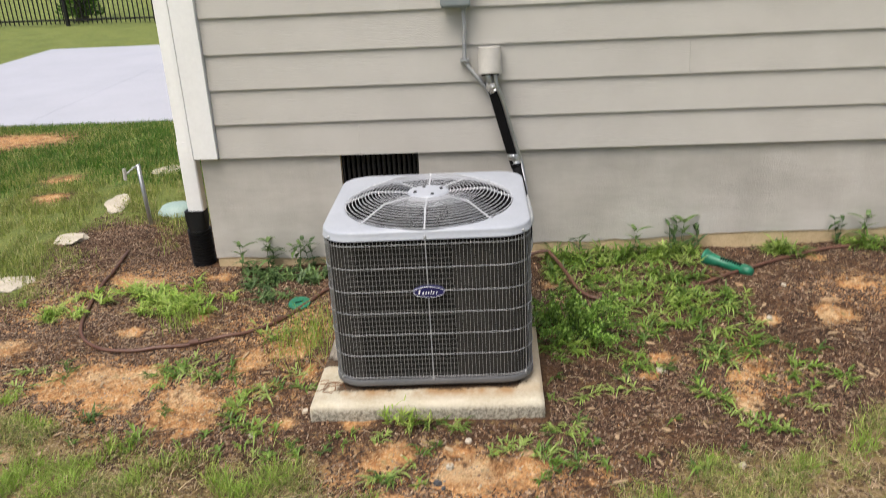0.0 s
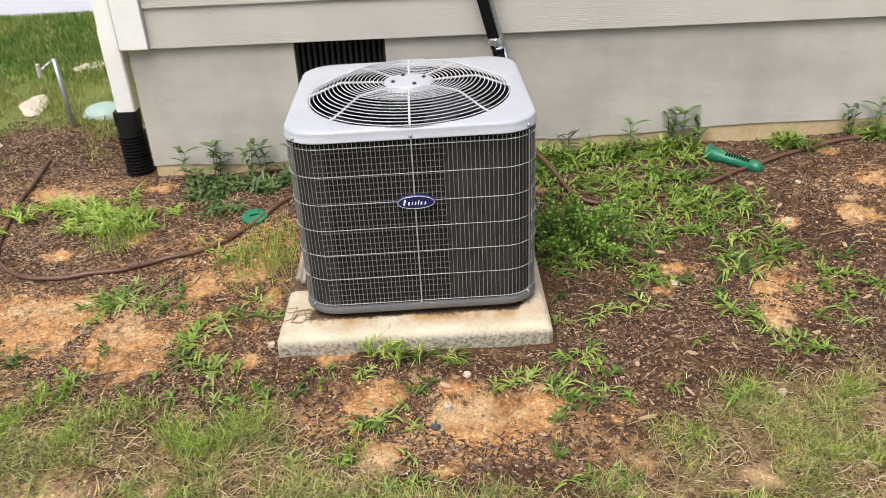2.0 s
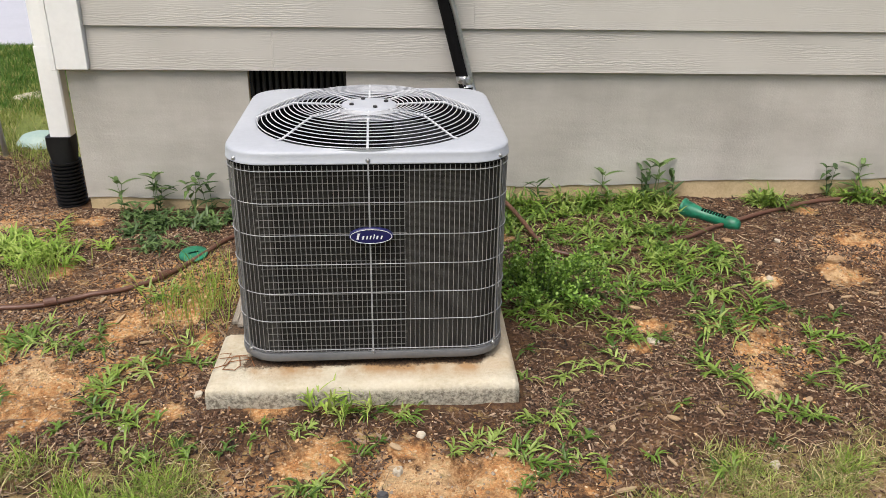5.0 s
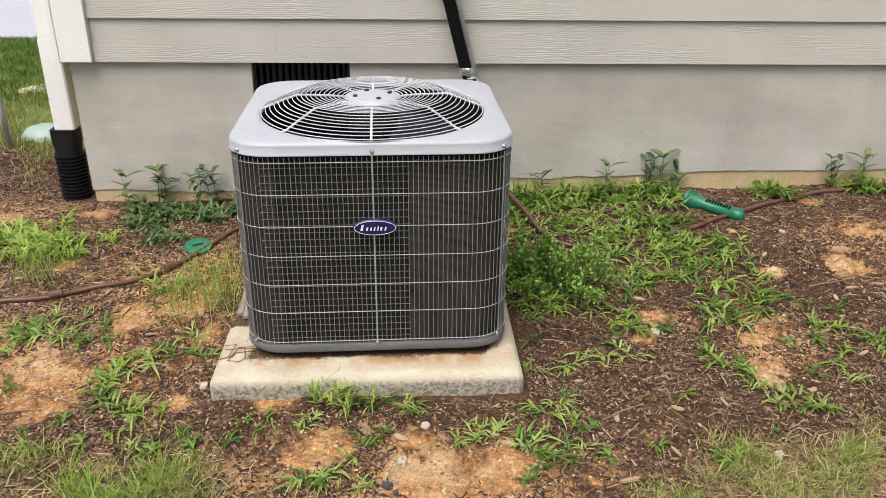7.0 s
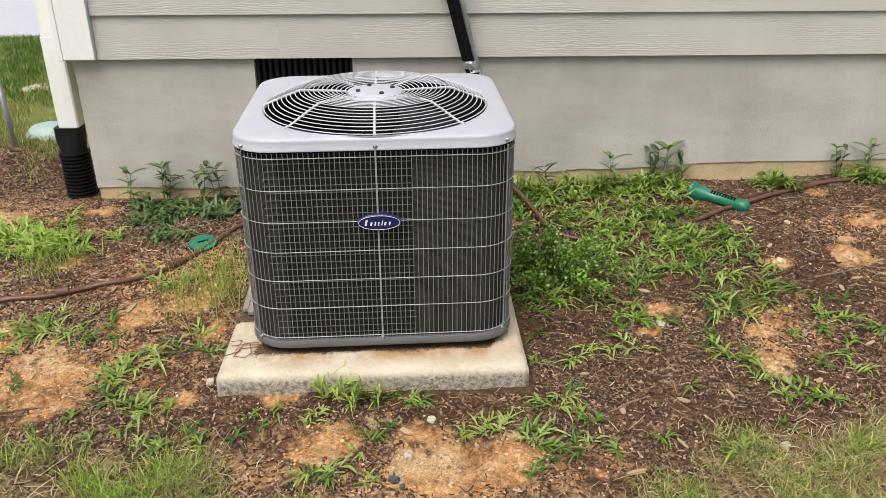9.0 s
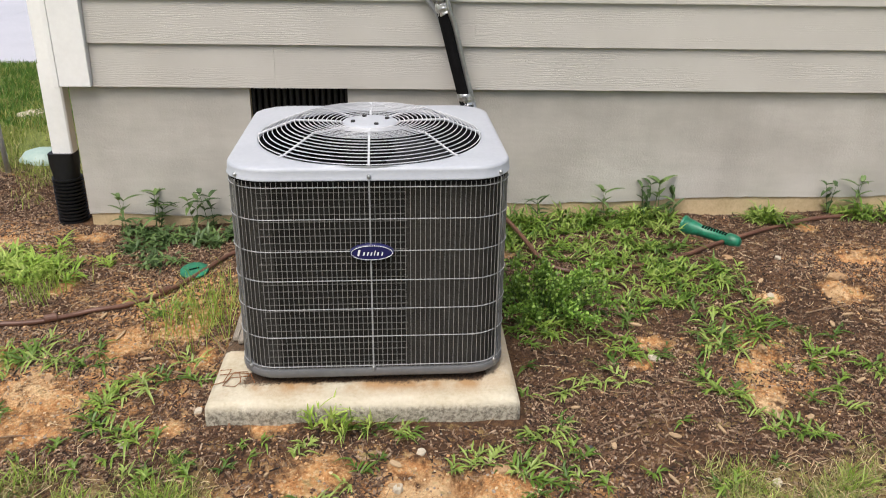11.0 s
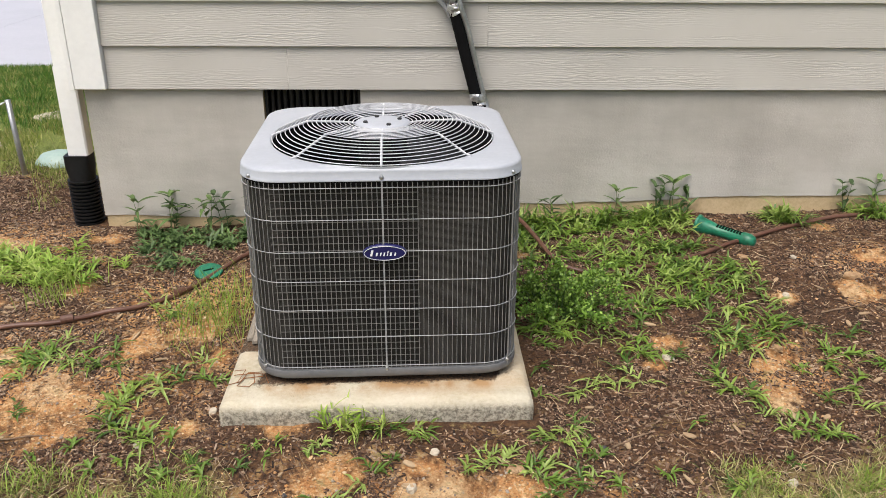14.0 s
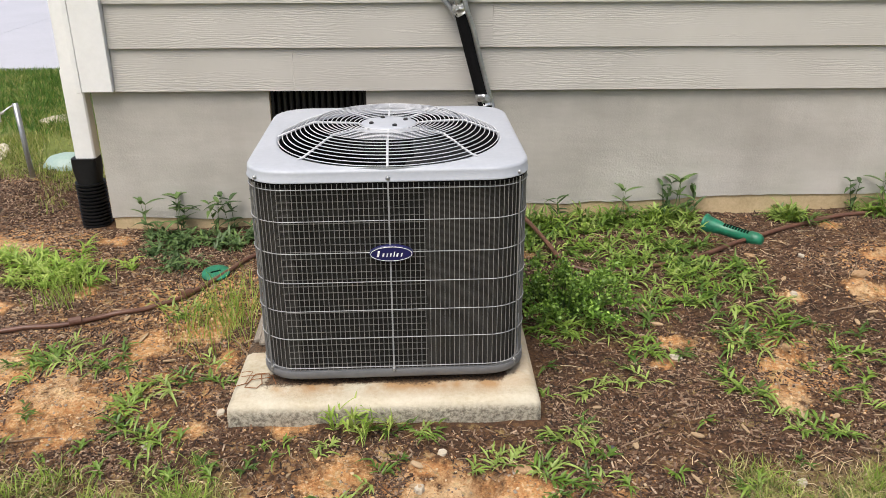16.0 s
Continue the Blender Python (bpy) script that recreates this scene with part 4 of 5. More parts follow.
part("fitting", bm, PVC, stake, "white plastic fitting")


def rock(name, x, y, rx, ry, rz, seed, label, group, sink=0.3, mat=None):
    bm = bmesh.new()
    bmesh.ops.create_icosphere(bm, subdivisions=3, radius=1)
    for v in bm.verts:
        d = v.co.normalized()
        k = 1 + 0.45 * noise.noise((d.x * 1.6 + seed, d.y * 1.3, d.z * 1.3)) + 0.10 * noise.noise((d.x * 5 + seed, d.y * 5, d.z * 5))
        z = max(-0.8, min(0.75, d.z * 1.5))
        v.co = Vector((d.x * rx * k, d.y * ry * k, z * rz * (0.85 + 0.15 * k)))
    ob = part(name, bm, mat or STONE, None)
    ob.matrix_world = Matrix.Translation(on_ground(x, y, rz * (0.8 - sink))) @ pose(0, 0, 0, seed * 7 % 9 - 4, seed * 5 % 9 - 4, seed * 53 % 360)
    return tagged(ob, label, "stone", group)


for i, (x, y, rx, ry) in enumerate(((-2.32, 1.80, 0.15, 0.09), (-2.36, 1.02, 0.16, 0.08), (-2.36, 0.35, 0.12, 0.09), (-2.41, -0.25, 0.15, 0.10))):
    rock("flat_stone", x, y, rx * 0.95, ry * 0.95, 0.018, i + 1, "flat pale limestone slab set in the lawn", "stepping stones")
for i, (x, y, r) in enumerate(((1.09, -1.79, 0.016), (1.46, -0.80, 0.015), (0.92, -1.20, 0.018), (-0.65, -1.63, 0.014), (-0.48, -1.49, 0.014), (1.62, -0.47, 0.013), (0.16, -1.69, 0.014), (0.10, -1.81, 0.016))):
    rock("pebble", x, y, r, r * 0.75, r * 0.6, i + 11, "small pale stone lying on the soil", "loose stones")

for i, (x, y, r) in enumerate(((1.74, -0.70, 0.028), (1.80, -0.64, 0.022), (1.42, -0.46, 0.02), (0.37, -1.77, 0.025), (1.30, -1.14, 0.02), (-0.98, -1.30, 0.02))):
    rock("clay_clod", x, y, r, r * 0.7, r * 0.45, i + 31, "crumbling lump of orange-tan clay", "clay lumps", mat=CLOD)

DARKSTONE = surface("dark_stone", (0.035, 0.036, 0.04), (0.10, 0.10, 0.105), 14, 80, 0.8, 0, 0.6, 0.008)
for i, (x, y, r) in enumerate(((0.065, -1.905, 0.014), (0.085, -1.92, 0.009), (-0.22, -1.83, 0.008), (0.62, -1.66, 0.009))):
    rock("dark_stone", x, y, r, r * 0.7, r * 0.6, i + 51, "dark grey lump of stone on clay", "dark stones", mat=DARKSTONE)

TW = random.Random(77)
TWIG = surface("dry_twig", (0.13, 0.08, 0.05), (0.30, 0.21, 0.13), 20, 90, 0.9, 0, 0.4)
PALEWOOD = surface("pale_wood", (0.28, 0.185, 0.10), (0.48, 0.355, 0.215), 14, 120, 0.85, 0, 0.5, 0.003, (1, 6, 1), True)
for x, y, a, l in ((-1.92, -0.10, 70, 0.22), (-1.98, 0.02, 20, 0.16), (-0.62, -1.25, 160, 0.20), (-1.05, -1.58, 10, 0.24), (0.70, -1.62, 35, 0.14), (1.0, -1.35, 150, 0.16), (1.40, -1.45, 60, 0.13), (-0.5, -1.12, 120, 0.15), (1.62, -0.9, 20, 0.15)):
    pts = []
    for k in range(6):
        px, py = x + l * (k / 5 - 0.5) * math.cos(radians(a)) + TW.uniform(-0.008, 0.008), y + l * (k / 5 - 0.5) * math.sin(radians(a)) + TW.uniform(-0.008, 0.008)
        pts.append(on_ground(px, py, 0.006))
    bm = bmesh.new()
    tube(bm, pts, [0.003, 0.0032, 0.003, 0.0026, 0.002, 0.0014], 6)
    tagged(part("twig", bm, TWIG), "thin dry brown twig lying on mulch", "twig", "dry twigs")
for k in range(70):
    x, y = TW.uniform(-1.5, 1.9), TW.uniform(-1.95, -0.35)
    if abs(x) < 0.52 and y > -1.66:
        continue
    l, w = TW.uniform(0.012, 0.028), TW.uniform(0.004, 0.009)
    bm = bmesh.new()
    q = [(-l, -w * 0.6), (-l * 0.3, -w), (l * 0.6, -w * 0.8), (l, -w * 0.1), (l * 0.7, w * 0.7), (-l * 0.2, w), (-l * 0.9, w * 0.5)]
    loft(bm, [[(px, py, z) for px, py in q] for z in (-0.002, 0.002)], True, True)
    ob = part("wood_chip", bm, PALEWOOD)
    ob.matrix_world = Matrix.Translation(on_ground(x, y, 0.006)) @ pose(0, 0, 0, TW.gauss(0, 10), TW.gauss(0, 10), TW.uniform(0, 360))
    tagged(ob, "pale splinter of wood mulch on soil", "wood chip", "large wood chips")

# ---- slab, fence and shrub beyond ----
driveway = thing("driveway", pose(0, 0, 0), "pale concrete driveway slab beyond the grass", "driveway", kind="structure")
for x0, x1 in ((-7.42, -4.613), (-4.611, -1.8)):
    for y0, y1 in ((3.77, 6.664), (6.666, 9.56)):
        part("panel", boxed(x0, x1, y0, y1, -0.2, 0.012, 0.004), SLAB, driveway)
fence = thing("metal_fence", pose(-9.0, 13.40, 0.0, 0, 0, -7.0), "black metal picket fence on the far lawn", "fence")
for z in (0.10, 0.98, 1.12):
    part("rail", boxed(-6, 9, -0.015, 0.015, z, z + 0.035), IRON, fence)
me_p = part("picket", boxed(-0.009, 0.009, -0.009, 0.009, 0.03, 1.22), IRON, fence).data
bpy.data.objects["picket"].location = (-6, 0, 0)
for k in range(1, 135):
    ob = new("picket", me_p)
    ob.parent, ob.location = fence, (-6 + k * 0.112, 0, 0)
me_q = None
for x in (-4.5, -2.05, -0.1, 2.0, 4.4, 6.8):
    if me_q is None:
        o = part("post", boxed(-0.032, 0.032, -0.032, 0.032, -0.2, 1.28), IRON, fence)
        me_q = o.data
    else:
        o = new("post", me_q)
        o.parent = fence
    o.location = (x, 0, 0)


def leaves(n, place, size, rng, wide=0.28):
    """Loose leaf quads: place gives a point and a direction."""
    verts, faces = [], []
    for i in range(n):
        p, d = place(rng)
        d = Vector(d).normalized()
        s = d.cross(Vector((rng.uniform(-1, 1), rng.uniform(-1, 1), rng.uniform(-1, 1)))).normalized()
        l = size * rng.uniform(0.6, 1.3)
        b = len(verts)
        p = Vector(p)
        verts += [p, p + d * l * 0.55 + s * l * wide, p + d * l, p + d * l * 0.55 - s * l * wide]
        faces.append((b, b + 1, b + 2, b + 3))
    return verts, faces


shrub = thing("evergreen_shrub", pose(-9.25, 14.35, 0), "dark narrow evergreen shrub behind the fence", "shrub")
bm = bmesh.new()
tube(bm, [(0, 0, -0.2), (0.03, 0, 0.6), (0.0, 0.02, 1.4), (0.02, 0, 2.3)], [0.16, 0.13, 0.08, 0.03], 10)
for k in range(14):
    a, z = k * 2.4, 0.25 + 0.13 * k
    tube(bm, [(0, 0, z), (0.22 * math.cos(a), 0.22 * math.sin(a), z + 0.15), (0.34 * math.cos(a), 0.34 * math.sin(a), z + 0.35)], [0.035, 0.02, 0.008], 6)
part("trunk", bm, BARK, shrub)


def shrub_leaf(r):
    a, z = r.uniform(0, 6.28), r.uniform(0.1, 2.6)
    q = (0.20 + 0.2 * math.sin(z * 5 + a * 2) ** 2) * (1.1 - 0.3 * z / 2.6) * r.uniform(0.5, 1.15)
    return (q * math.cos(a), q * math.sin(a), z), (math.cos(a), math.sin(a), r.uniform(-0.4, 0.8))


part_me = mesh_of("crown", *leaves(4500, shrub_leaf, 0.09, random.Random(5)), LUSH)
new("crown", part_me).parent = shrub

# ---- weeds ----
def leaf_strip(verts, faces, base, heading, length, width, rise, droop, segs=5):
    """One folded, arching blade."""
    h = Vector((math.cos(heading), math.sin(heading), 0))
    s = Vector((-h.y, h.x, 0))
    b0 = len(verts)
    for i in range(segs + 1):
        t = i / segs
        w = width * min(1.0, 0.45 + 2.2 * t) * (1 - t ** 2.2) * 0.5
        c = Vector(base) + h * (length * t * math.cos(rise)) + Vector((0, 0, length * (math.sin(rise) * t - droop * t * t)))
        verts += [c - s * w + Vector((0, 0, w * 0.5)), c, c + s * w + Vector((0, 0, w * 0.5))]
    for i in range(segs):
        for k in (0, 1):
            a = b0 + 3 * i + k
            faces.append((a, a + 1, a + 4, a + 3))


def crab_weed(seed, tufts, length, width, spread, lift):
    """Creeping stems with broad arching blades, joined at the root."""
    r = random.Random(seed)
    verts, faces = [Vector((-0.0013, 0, 0.001)), Vector((0.0013, 0.0006, 0.001))], []
    for t in range(tufts):
        a = r.uniform(0, 6.28)
        reach = spread * r.uniform(0.35, 1.0)
        steps = r.randint(3, 5)
        for k in range(steps):
            f = k / max(1, steps - 1)
            p = (math.cos(a) * reach * f, math.sin(a) * reach * f, 0.004 + lift * 0.6 * f * r.uniform(0.5, 1.1))
            for side in ((-1, 1) if k % 2 else (r.choice((-1, 1)),)):
                faces.append((0, 1, len(verts) + 1))
                leaf_strip(verts, faces, p, a + side * r.uniform(0.15, 1.3), length * r.uniform(0.5, 1.2), width * r.uniform(0.65, 1.2), r.uniform(0.15, 1.1) * (0.6 + lift * 5), r.uniform(0.15, 0.7), 4)
    return verts, faces


def tall_weed(seed, height, length, width):
    """An upright stem with pairs of pointed leaves."""
    r = random.Random(seed)
    verts, faces = [], []
    for s in range(r.randint(1, 3)):
        bx, by = r.uniform(-0.03, 0.03), r.uniform(-0.02, 0.02)
        lean = r.uniform(0, 6.28)
        hh = height * r.uniform(0.7, 1.1)
        top = Vector((bx + 0.25 * hh * math.cos(lean), by + 0.15 * hh * math.sin(lean), hh))
        q = len(verts)
        for i in range(3):
            a = 2.1 * i
            o = Vector((0.002 * math.cos(a), 0.002 * math.sin(a), 0))
            verts += [Vector((bx, by, 0)) + o, top + o * 0.5]
        faces += [(q, q + 2, q + 3, q + 1), (q + 2, q + 4, q + 5, q + 3), (q + 4, q, q + 1, q + 5)]
        n = r.randint(3, 4)
        faces.append((q, q + 2, 1) if s else (q, q + 2, q + 4))
        for k in range(n):
            f = 0.35 + 0.65 * k / (n - 1)
            p = Vector((bx, by, 0)).lerp(top, f)
            a = r.uniform(0, 6.28)
            for side in (0, 3.14):
                faces.append((q, q + 2, len(verts) + 1))
                leaf_strip(verts, faces, p, a + side + r.uniform(-0.4, 0.4), length * r.uniform(0.6, 1.1), width * r.uniform(0.7, 1.2), r.uniform(0.2, 0.9), r.uniform(0.1, 0.5), 5)
    return verts, faces


SMALL = [mesh_of("weed", *crab_weed(s, t, l, w, sp, li), WEED) for s, t, l, w, sp, li in ((1, 3, 0.065, 0.0105, 0.03, 0.035), (2, 2, 0.070, 0.011, 0.045, 0.05), (3, 3, 0.060, 0.0095, 0.05, 0.03))]
MEDIUM = [mesh_of("weed", *crab_weed(s, t, l, w, sp, li), WEED) for s, t, l, w, sp, li in ((21, 4, 0.075, 0.0115, 0.08, 0.04), (22, 4, 0.085, 0.011, 0.10, 0.05), (23, 5, 0.070, 0.0115, 0.085, 0.03), (24, 3, 0.080, 0.0105, 0.06, 0.075))]
LARGE = [mesh_of("weed", *crab_weed(s, t, l, w, sp, li), WEED) for s, t, l, w, sp, li in ((31, 6, 0.085, 0.0115, 0.13, 0.05), (32, 6, 0.095, 0.0115, 0.15, 0.04), (33, 7, 0.080, 0.012, 0.11, 0.08))]
WALLGRASS = [mesh_of("weed", *crab_weed(s, 6, 0.10, 0.0125, 0.06, 0.12), WEED) for s in (71, 72, 73)]
DARKMAT = [mesh_of("weed", *crab_weed(s, 6, 0.065, 0.013, 0.075, 0.05), DEEP) for s in (51, 52, 53)]
LIMEMAT = [mesh_of("weed", *crab_weed(s, 6, 0.090, 0.012, 0.085, 0.085), LIME) for s in (61, 62, 63)]
UPRIGHT = [mesh_of("upright_weed", *crab_weed(s, 5, 0.11, 0.0115, 0.055, 0.16), LIME) for s in (41, 42, 43)]
TALL = [mesh_of("leafy_weed", *tall_weed(s, h, l, w), DEEP) for s, h, l, w in ((11, 0.16, 0.085, 0.020), (12, 0.19, 0.09, 0.021), (13, 0.13, 0.075, 0.019), (14, 0.15, 0.095, 0.018))]
for me in SMALL + MEDIUM + LARGE + WALLGRASS + DARKMAT + LIMEMAT + TALL + UPRIGHT:
    me.shade_smooth()
WRNG = random.Random(21)


def plant(meshes, x, y, size, label, group, name):
    ob = new(name, WRNG.choice(meshes))
    ob.matrix_world = Matrix.Translation(on_ground(x, y, -0.003)) @ pose(0, 0, 0, 0, 0, WRNG.uniform(0, 360)) @ Matrix.Scale(size, 4)
    return tagged(ob, label, "weed", group)


def crab(x, y, size):
    kind, k = (SMALL, 0.40 + 0.8 * size) if size < 0.45 else (MEDIUM, 0.42 + 0.6 * size) if size < 0.75 else (LARGE, 0.22 + 0.62 * size)
    plant(kind, x, y, k, "bright green crabgrass tuft growing in the mulch", "crabgrass tufts", "crabgrass")


def tall(x, y, size):
    plant(TALL, x, y, size, "dark green broad-leaved weed against the foundation", "leafy weeds", "leafy_weed")


# single tufts beside the hose, before the pad, beyond it and by the lawn
for x, y, s in ((-1.1, -1.18, 1.03), (-1.17, -1.14, 0.84), (-1.05, -1.17, 0.82), (-0.98, -1.18, 0.81), (-0.9, -1.21, 0.69), (-0.89, -1.13, 0.5), (-0.77, -1.42, 0.82), (-0.78, -1.46, 0.63), (-0.74, -1.38, 0.46), (-0.73, -1.56, 0.7), (-0.67, -1.6, 0.77), (-0.62, -1.61, 0.59), (-0.78, -1.52, 0.45), (-0.67, -1.34, 0.74), (-0.72, -1.28, 0.47), (-0.59, -1.19, 0.58), (-0.62, -1.28, 0.56), (-0.52, -1.32, 0.46), (-0.74, -1.73, 0.37), (-0.67, -1.69, 0.35), (-0.83, -1.63, 0.3), (-0.44, -1.76, 0.4), (-0.47, -1.72, 0.35), (-0.36, -1.73, 0.3), (-0.56, -1.61, 0.35), (-1.13, -1.27, 0.6), (-1.06, -1.48, 0.53)):
    crab(x, y, s)
for x, y, s in ((-0.15, -1.66, 0.35), (0.0, -1.76, 0.46), (-0.02, -1.8, 0.35), (-0.12, -1.85, 0.67), (-0.13, -1.9, 0.51), (-0.09, -1.88, 0.44), (0.0, -1.9, 0.3), (0.12, -1.62, 0.56), (0.1, -1.6, 0.41), (0.02, -1.6, 0.46), (0.34, -1.72, 0.47), (0.31, -1.7, 0.35), (0.43, -1.77, 0.64), (0.44, -1.79, 0.69), (0.45, -1.85, 0.35), (0.41, -1.74, 0.46), (0.6, -1.71, 0.4), (0.54, -1.8, 0.46), (0.57, -1.79, 0.35), (0.24, -1.75, 0.43), (0.41, -1.89, 0.3), (0.53, -1.6, 0.49), (0.5, -1.64, 0.48), (0.56, -1.55, 0.42), (0.59, -1.6, 0.35), (0.48, -1.6, 0.35), (0.64, -1.81, 0.3), (0.77, -1.76, 0.3)):
    crab(x, y, s)
for x, y, s in ((0.49, -1.27, 0.4), (0.46, -1.44, 0.3), (0.61, -1.38, 0.62), (0.65, -1.33, 0.39), (0.8, -1.34, 0.54), (0.72, -1.34, 0.36), (0.78, -1.24, 0.47), (0.83, -1.16, 0.77), (0.78, -1.15, 0.61), (0.83, -1.08, 0.63), (0.94, -1.18, 0.62), (0.9, -1.19, 0.42), (1.16, -1.13, 1.1), (1.21, -1.1, 1.12), (1.15, -1.06, 0.86), (1.29, -1.03, 1.05), (1.33, -0.99, 0.96), (1.1, -1.15, 0.59), (1.07, -1.39, 0.74), (1.1, -1.42, 0.73), (1.11, -1.43, 0.51), (1.05, -1.31, 0.47), (1.12, -1.51, 0.45), (0.91, -1.54, 0.3), (0.49, -1.05, 0.62), (0.53, -1.06, 0.62), (0.56, -1.08, 0.62), (0.61, -1.06, 0.55), (0.66, -0.96, 0.64)):
    crab(x, y, s)
for x, y, s in ((1.43, -1.21, 0.71), (1.49, -1.19, 0.62), (1.57, -1.07, 0.47), (1.46, -1.35, 0.69), (1.42, -1.49, 0.57), (1.34, -1.43, 0.42), (1.62, -1.25, 0.62), (1.61, -1.28, 0.49), (1.22, -1.58, 0.62), (1.27, -1.59, 0.72), (1.17, -1.58, 0.39), (1.3, -1.6, 0.43), (1.12, -1.71, 0.3), (1.41, -0.59, 0.62), (1.35, -0.55, 0.62), (1.46, -1.0, 0.47), (1.33, -1.26, 0.36), (-1.09, -1.63, 0.79), (-1.75, -1.27, 0.62), (-1.79, -1.12, 0.64), (-1.62, -1.14, 0.83), (-1.35, -1.5, 0.75), (-1.19, -1.18, 0.58), (-0.80, -0.80, 0.82), (-0.75, -0.84, 0.7)):
    crab(x, y, s)
for x, y, s in ((-0.18, -2.02, 0.35), (-0.2, -2.03, 0.35), (-0.33, -2.02, 0.35), (0.01, -2.01, 0.39), (0.39, -2.02, 0.35), (0.96, -1.83, 0.48), (0.94, -1.81, 0.4), (-0.61, -1.76, 0.4), (-0.55, -1.78, 0.4), (-0.77, -2.11, 0.37), (-0.59, -2.1, 0.36), (0.42, -2.11, 0.38), (0.53, -2.08, 0.35), (0.49, -2.13, 0.41), (0.57, -2.15, 0.35), (-0.06, -2.13, 0.35), (0.01, -2.12, 0.35)):
    crab(x, y, s)
for x, y, s in ((-0.14, -1.588, 0.62), (-0.09, -1.59, 0.74), (-0.03, -1.588, 0.72), (0.02, -1.585, 0.62), (-0.06, -1.61, 0.55)):
    plant(UPRIGHT, x, y, s, "tall bright green grass weed against the pad", "crabgrass tufts", "crabgrass")
# the dense growth between the condenser and the sprayer
for n, x0, x1, y0, y1, lo, hi in ((40, 0.50, 1.27, -0.36, -0.05, 0.7, 1.05), (24, 0.80, 1.20, -0.68, -0.36, 0.6, 1.0), (22, 1.05, 1.40, -0.95, -0.52, 0.6, 1.0), (16, 0.66, 1.02, -1.02, -0.62, 0.35, 0.7), (5, 0.55, 0.80, -0.70, -0.42, 0.4, 0.7), (6, 1.66, 1.78, -0.14, -0.06, 0.8, 1.1), (9, 1.98, 2.3, -0.06, -0.04, 0.5, 0.9)):
    for k in range(n):
        crab(WRNG.uniform(x0, x1), WRNG.uniform(y0, y1), WRNG.uniform(lo, hi))
for k in range(16):
    crab(WRNG.uniform(-1.7, 1.7), WRNG.uniform(-1.75, -1.62), WRNG.uniform(0.12, 0.3))
for k in range(30):
    x = WRNG.uniform(0.50, 1.30) if k < 24 else WRNG.uniform(1.66, 1.78) if k < 27 else WRNG.uniform(2.0, 2.3)
    plant(WALLGRASS, x, WRNG.uniform(-0.13, -0.05), WRNG.uniform(0.6, 0.95), "bright green crabgrass growing against the foundation", "crabgrass tufts", "crabgrass")
for x, y, s in ((0.50, -0.99, 0.9), (0.56, -1.02, 0.85), (0.61, -1.0, 0.9), (0.49, -1.12, 0.6), (0.70, -1.02, 0.8)):
    crab(x, y, s)
# dark mat at the wall, yellow-green grass by the downspout and the hose
for k in range(46):
    x = WRNG.uniform(-1.13, -0.52)
    y = WRNG.uniform(-0.26, -0.05) if k < 32 or x > -0.8 else WRNG.uniform(-0.46, -0.26)
    plant(DARKMAT, x, y, WRNG.uniform(0.6, 1.1), "low dark green weed creeping along the foundation", "creeping weeds", "creeping_weed")
for x, y, w, d, n in ((-1.52, -0.44, 0.13, 0.10, 26), (-1.95, -0.57, 0.08, 0.05, 9), (-1.33, -0.52, 0.06, 0.08, 7)):
    for k in range(n):
        plant(LIMEMAT, WRNG.gauss(x, w), WRNG.gauss(y, d), WRNG.uniform(0.55, 1.0), "yellow-green grass clump growing beside the hose", "lime grass clumps", "grass_clump")
for x, y, s in ((0.70, -0.06, 1.0), (0.97, -0.05, 1.1), (1.15, -0.06, 1.2), (1.20, -0.05, 1.35), (1.30, -0.05, 1.2), (2.03, -0.05, 1.0), (2.15, -0.06, 1.1), (-1.16, -0.06, 1.1), (-1.03, -0.06, 1.25), (-1.0, -0.05, 1.1), (-0.82, -0.06, 1.1), (-0.76, -0.07, 1.2), (-0.60, -0.07, 1.1)):
    tall(x, y, s)

# feathery plant by the condenser
fern = thing("feathery_weed", Matrix.Translation(on_ground(0.585, -0.93, 0.0)), "bushy feathery green weed beside the condenser", "weed")
FR = random.Random(8)
stems = []
for k in range(38):
    a, h = FR.uniform(0, 6.28), FR.uniform(0.03, 0.20)
    out = FR.uniform(0.03, 0.24) * (1.15 - 2.2 * max(0.0, h - 0.08))
    p0 = Vector((0.03 * math.cos(a), 0.03 * math.sin(a), 0))
    p1 = Vector((out * 1.15 * math.cos(a), out * 0.8 * math.sin(a), h))
    pm = p0.lerp(p1, 0.5) + Vector((0, 0, 0.03))
    stems.append((p0, pm, p1))
    bm = bmesh.new()
    tube(bm, [p0, pm, p1], [0.003, 0.0022, 0.001], 5)
    part("stem", bm, DEEP, fern)


def frond(r):
    p0, pm, p1 = r.choice(stems)
    t = 0.2 + 0.85 * r.random() ** 0.6
    p = (p0.lerp(pm, t * 2) if t < 0.5 else pm.lerp(p1, t * 2 - 1)) + Vector((r.gauss(0, 0.013), r.gauss(0, 0.013), r.gauss(0, 0.009)))
    return p, (p1 - p0) * 0.6 + Vector((r.uniform(-1, 1), r.uniform(-1, 1), r.uniform(-0.2, 0.5))) * 0.4


new("leaf_mass", mesh_of("leaf_mass", *leaves(6500, frond, 0.0125, FR, 0.42), island("feathery_leaf", [(0.09, 0.18, 0.022), (0.18, 0.33, 0.045), (0.30, 0.47, 0.085)], 0.5, translucent=0.2))).parent = fern

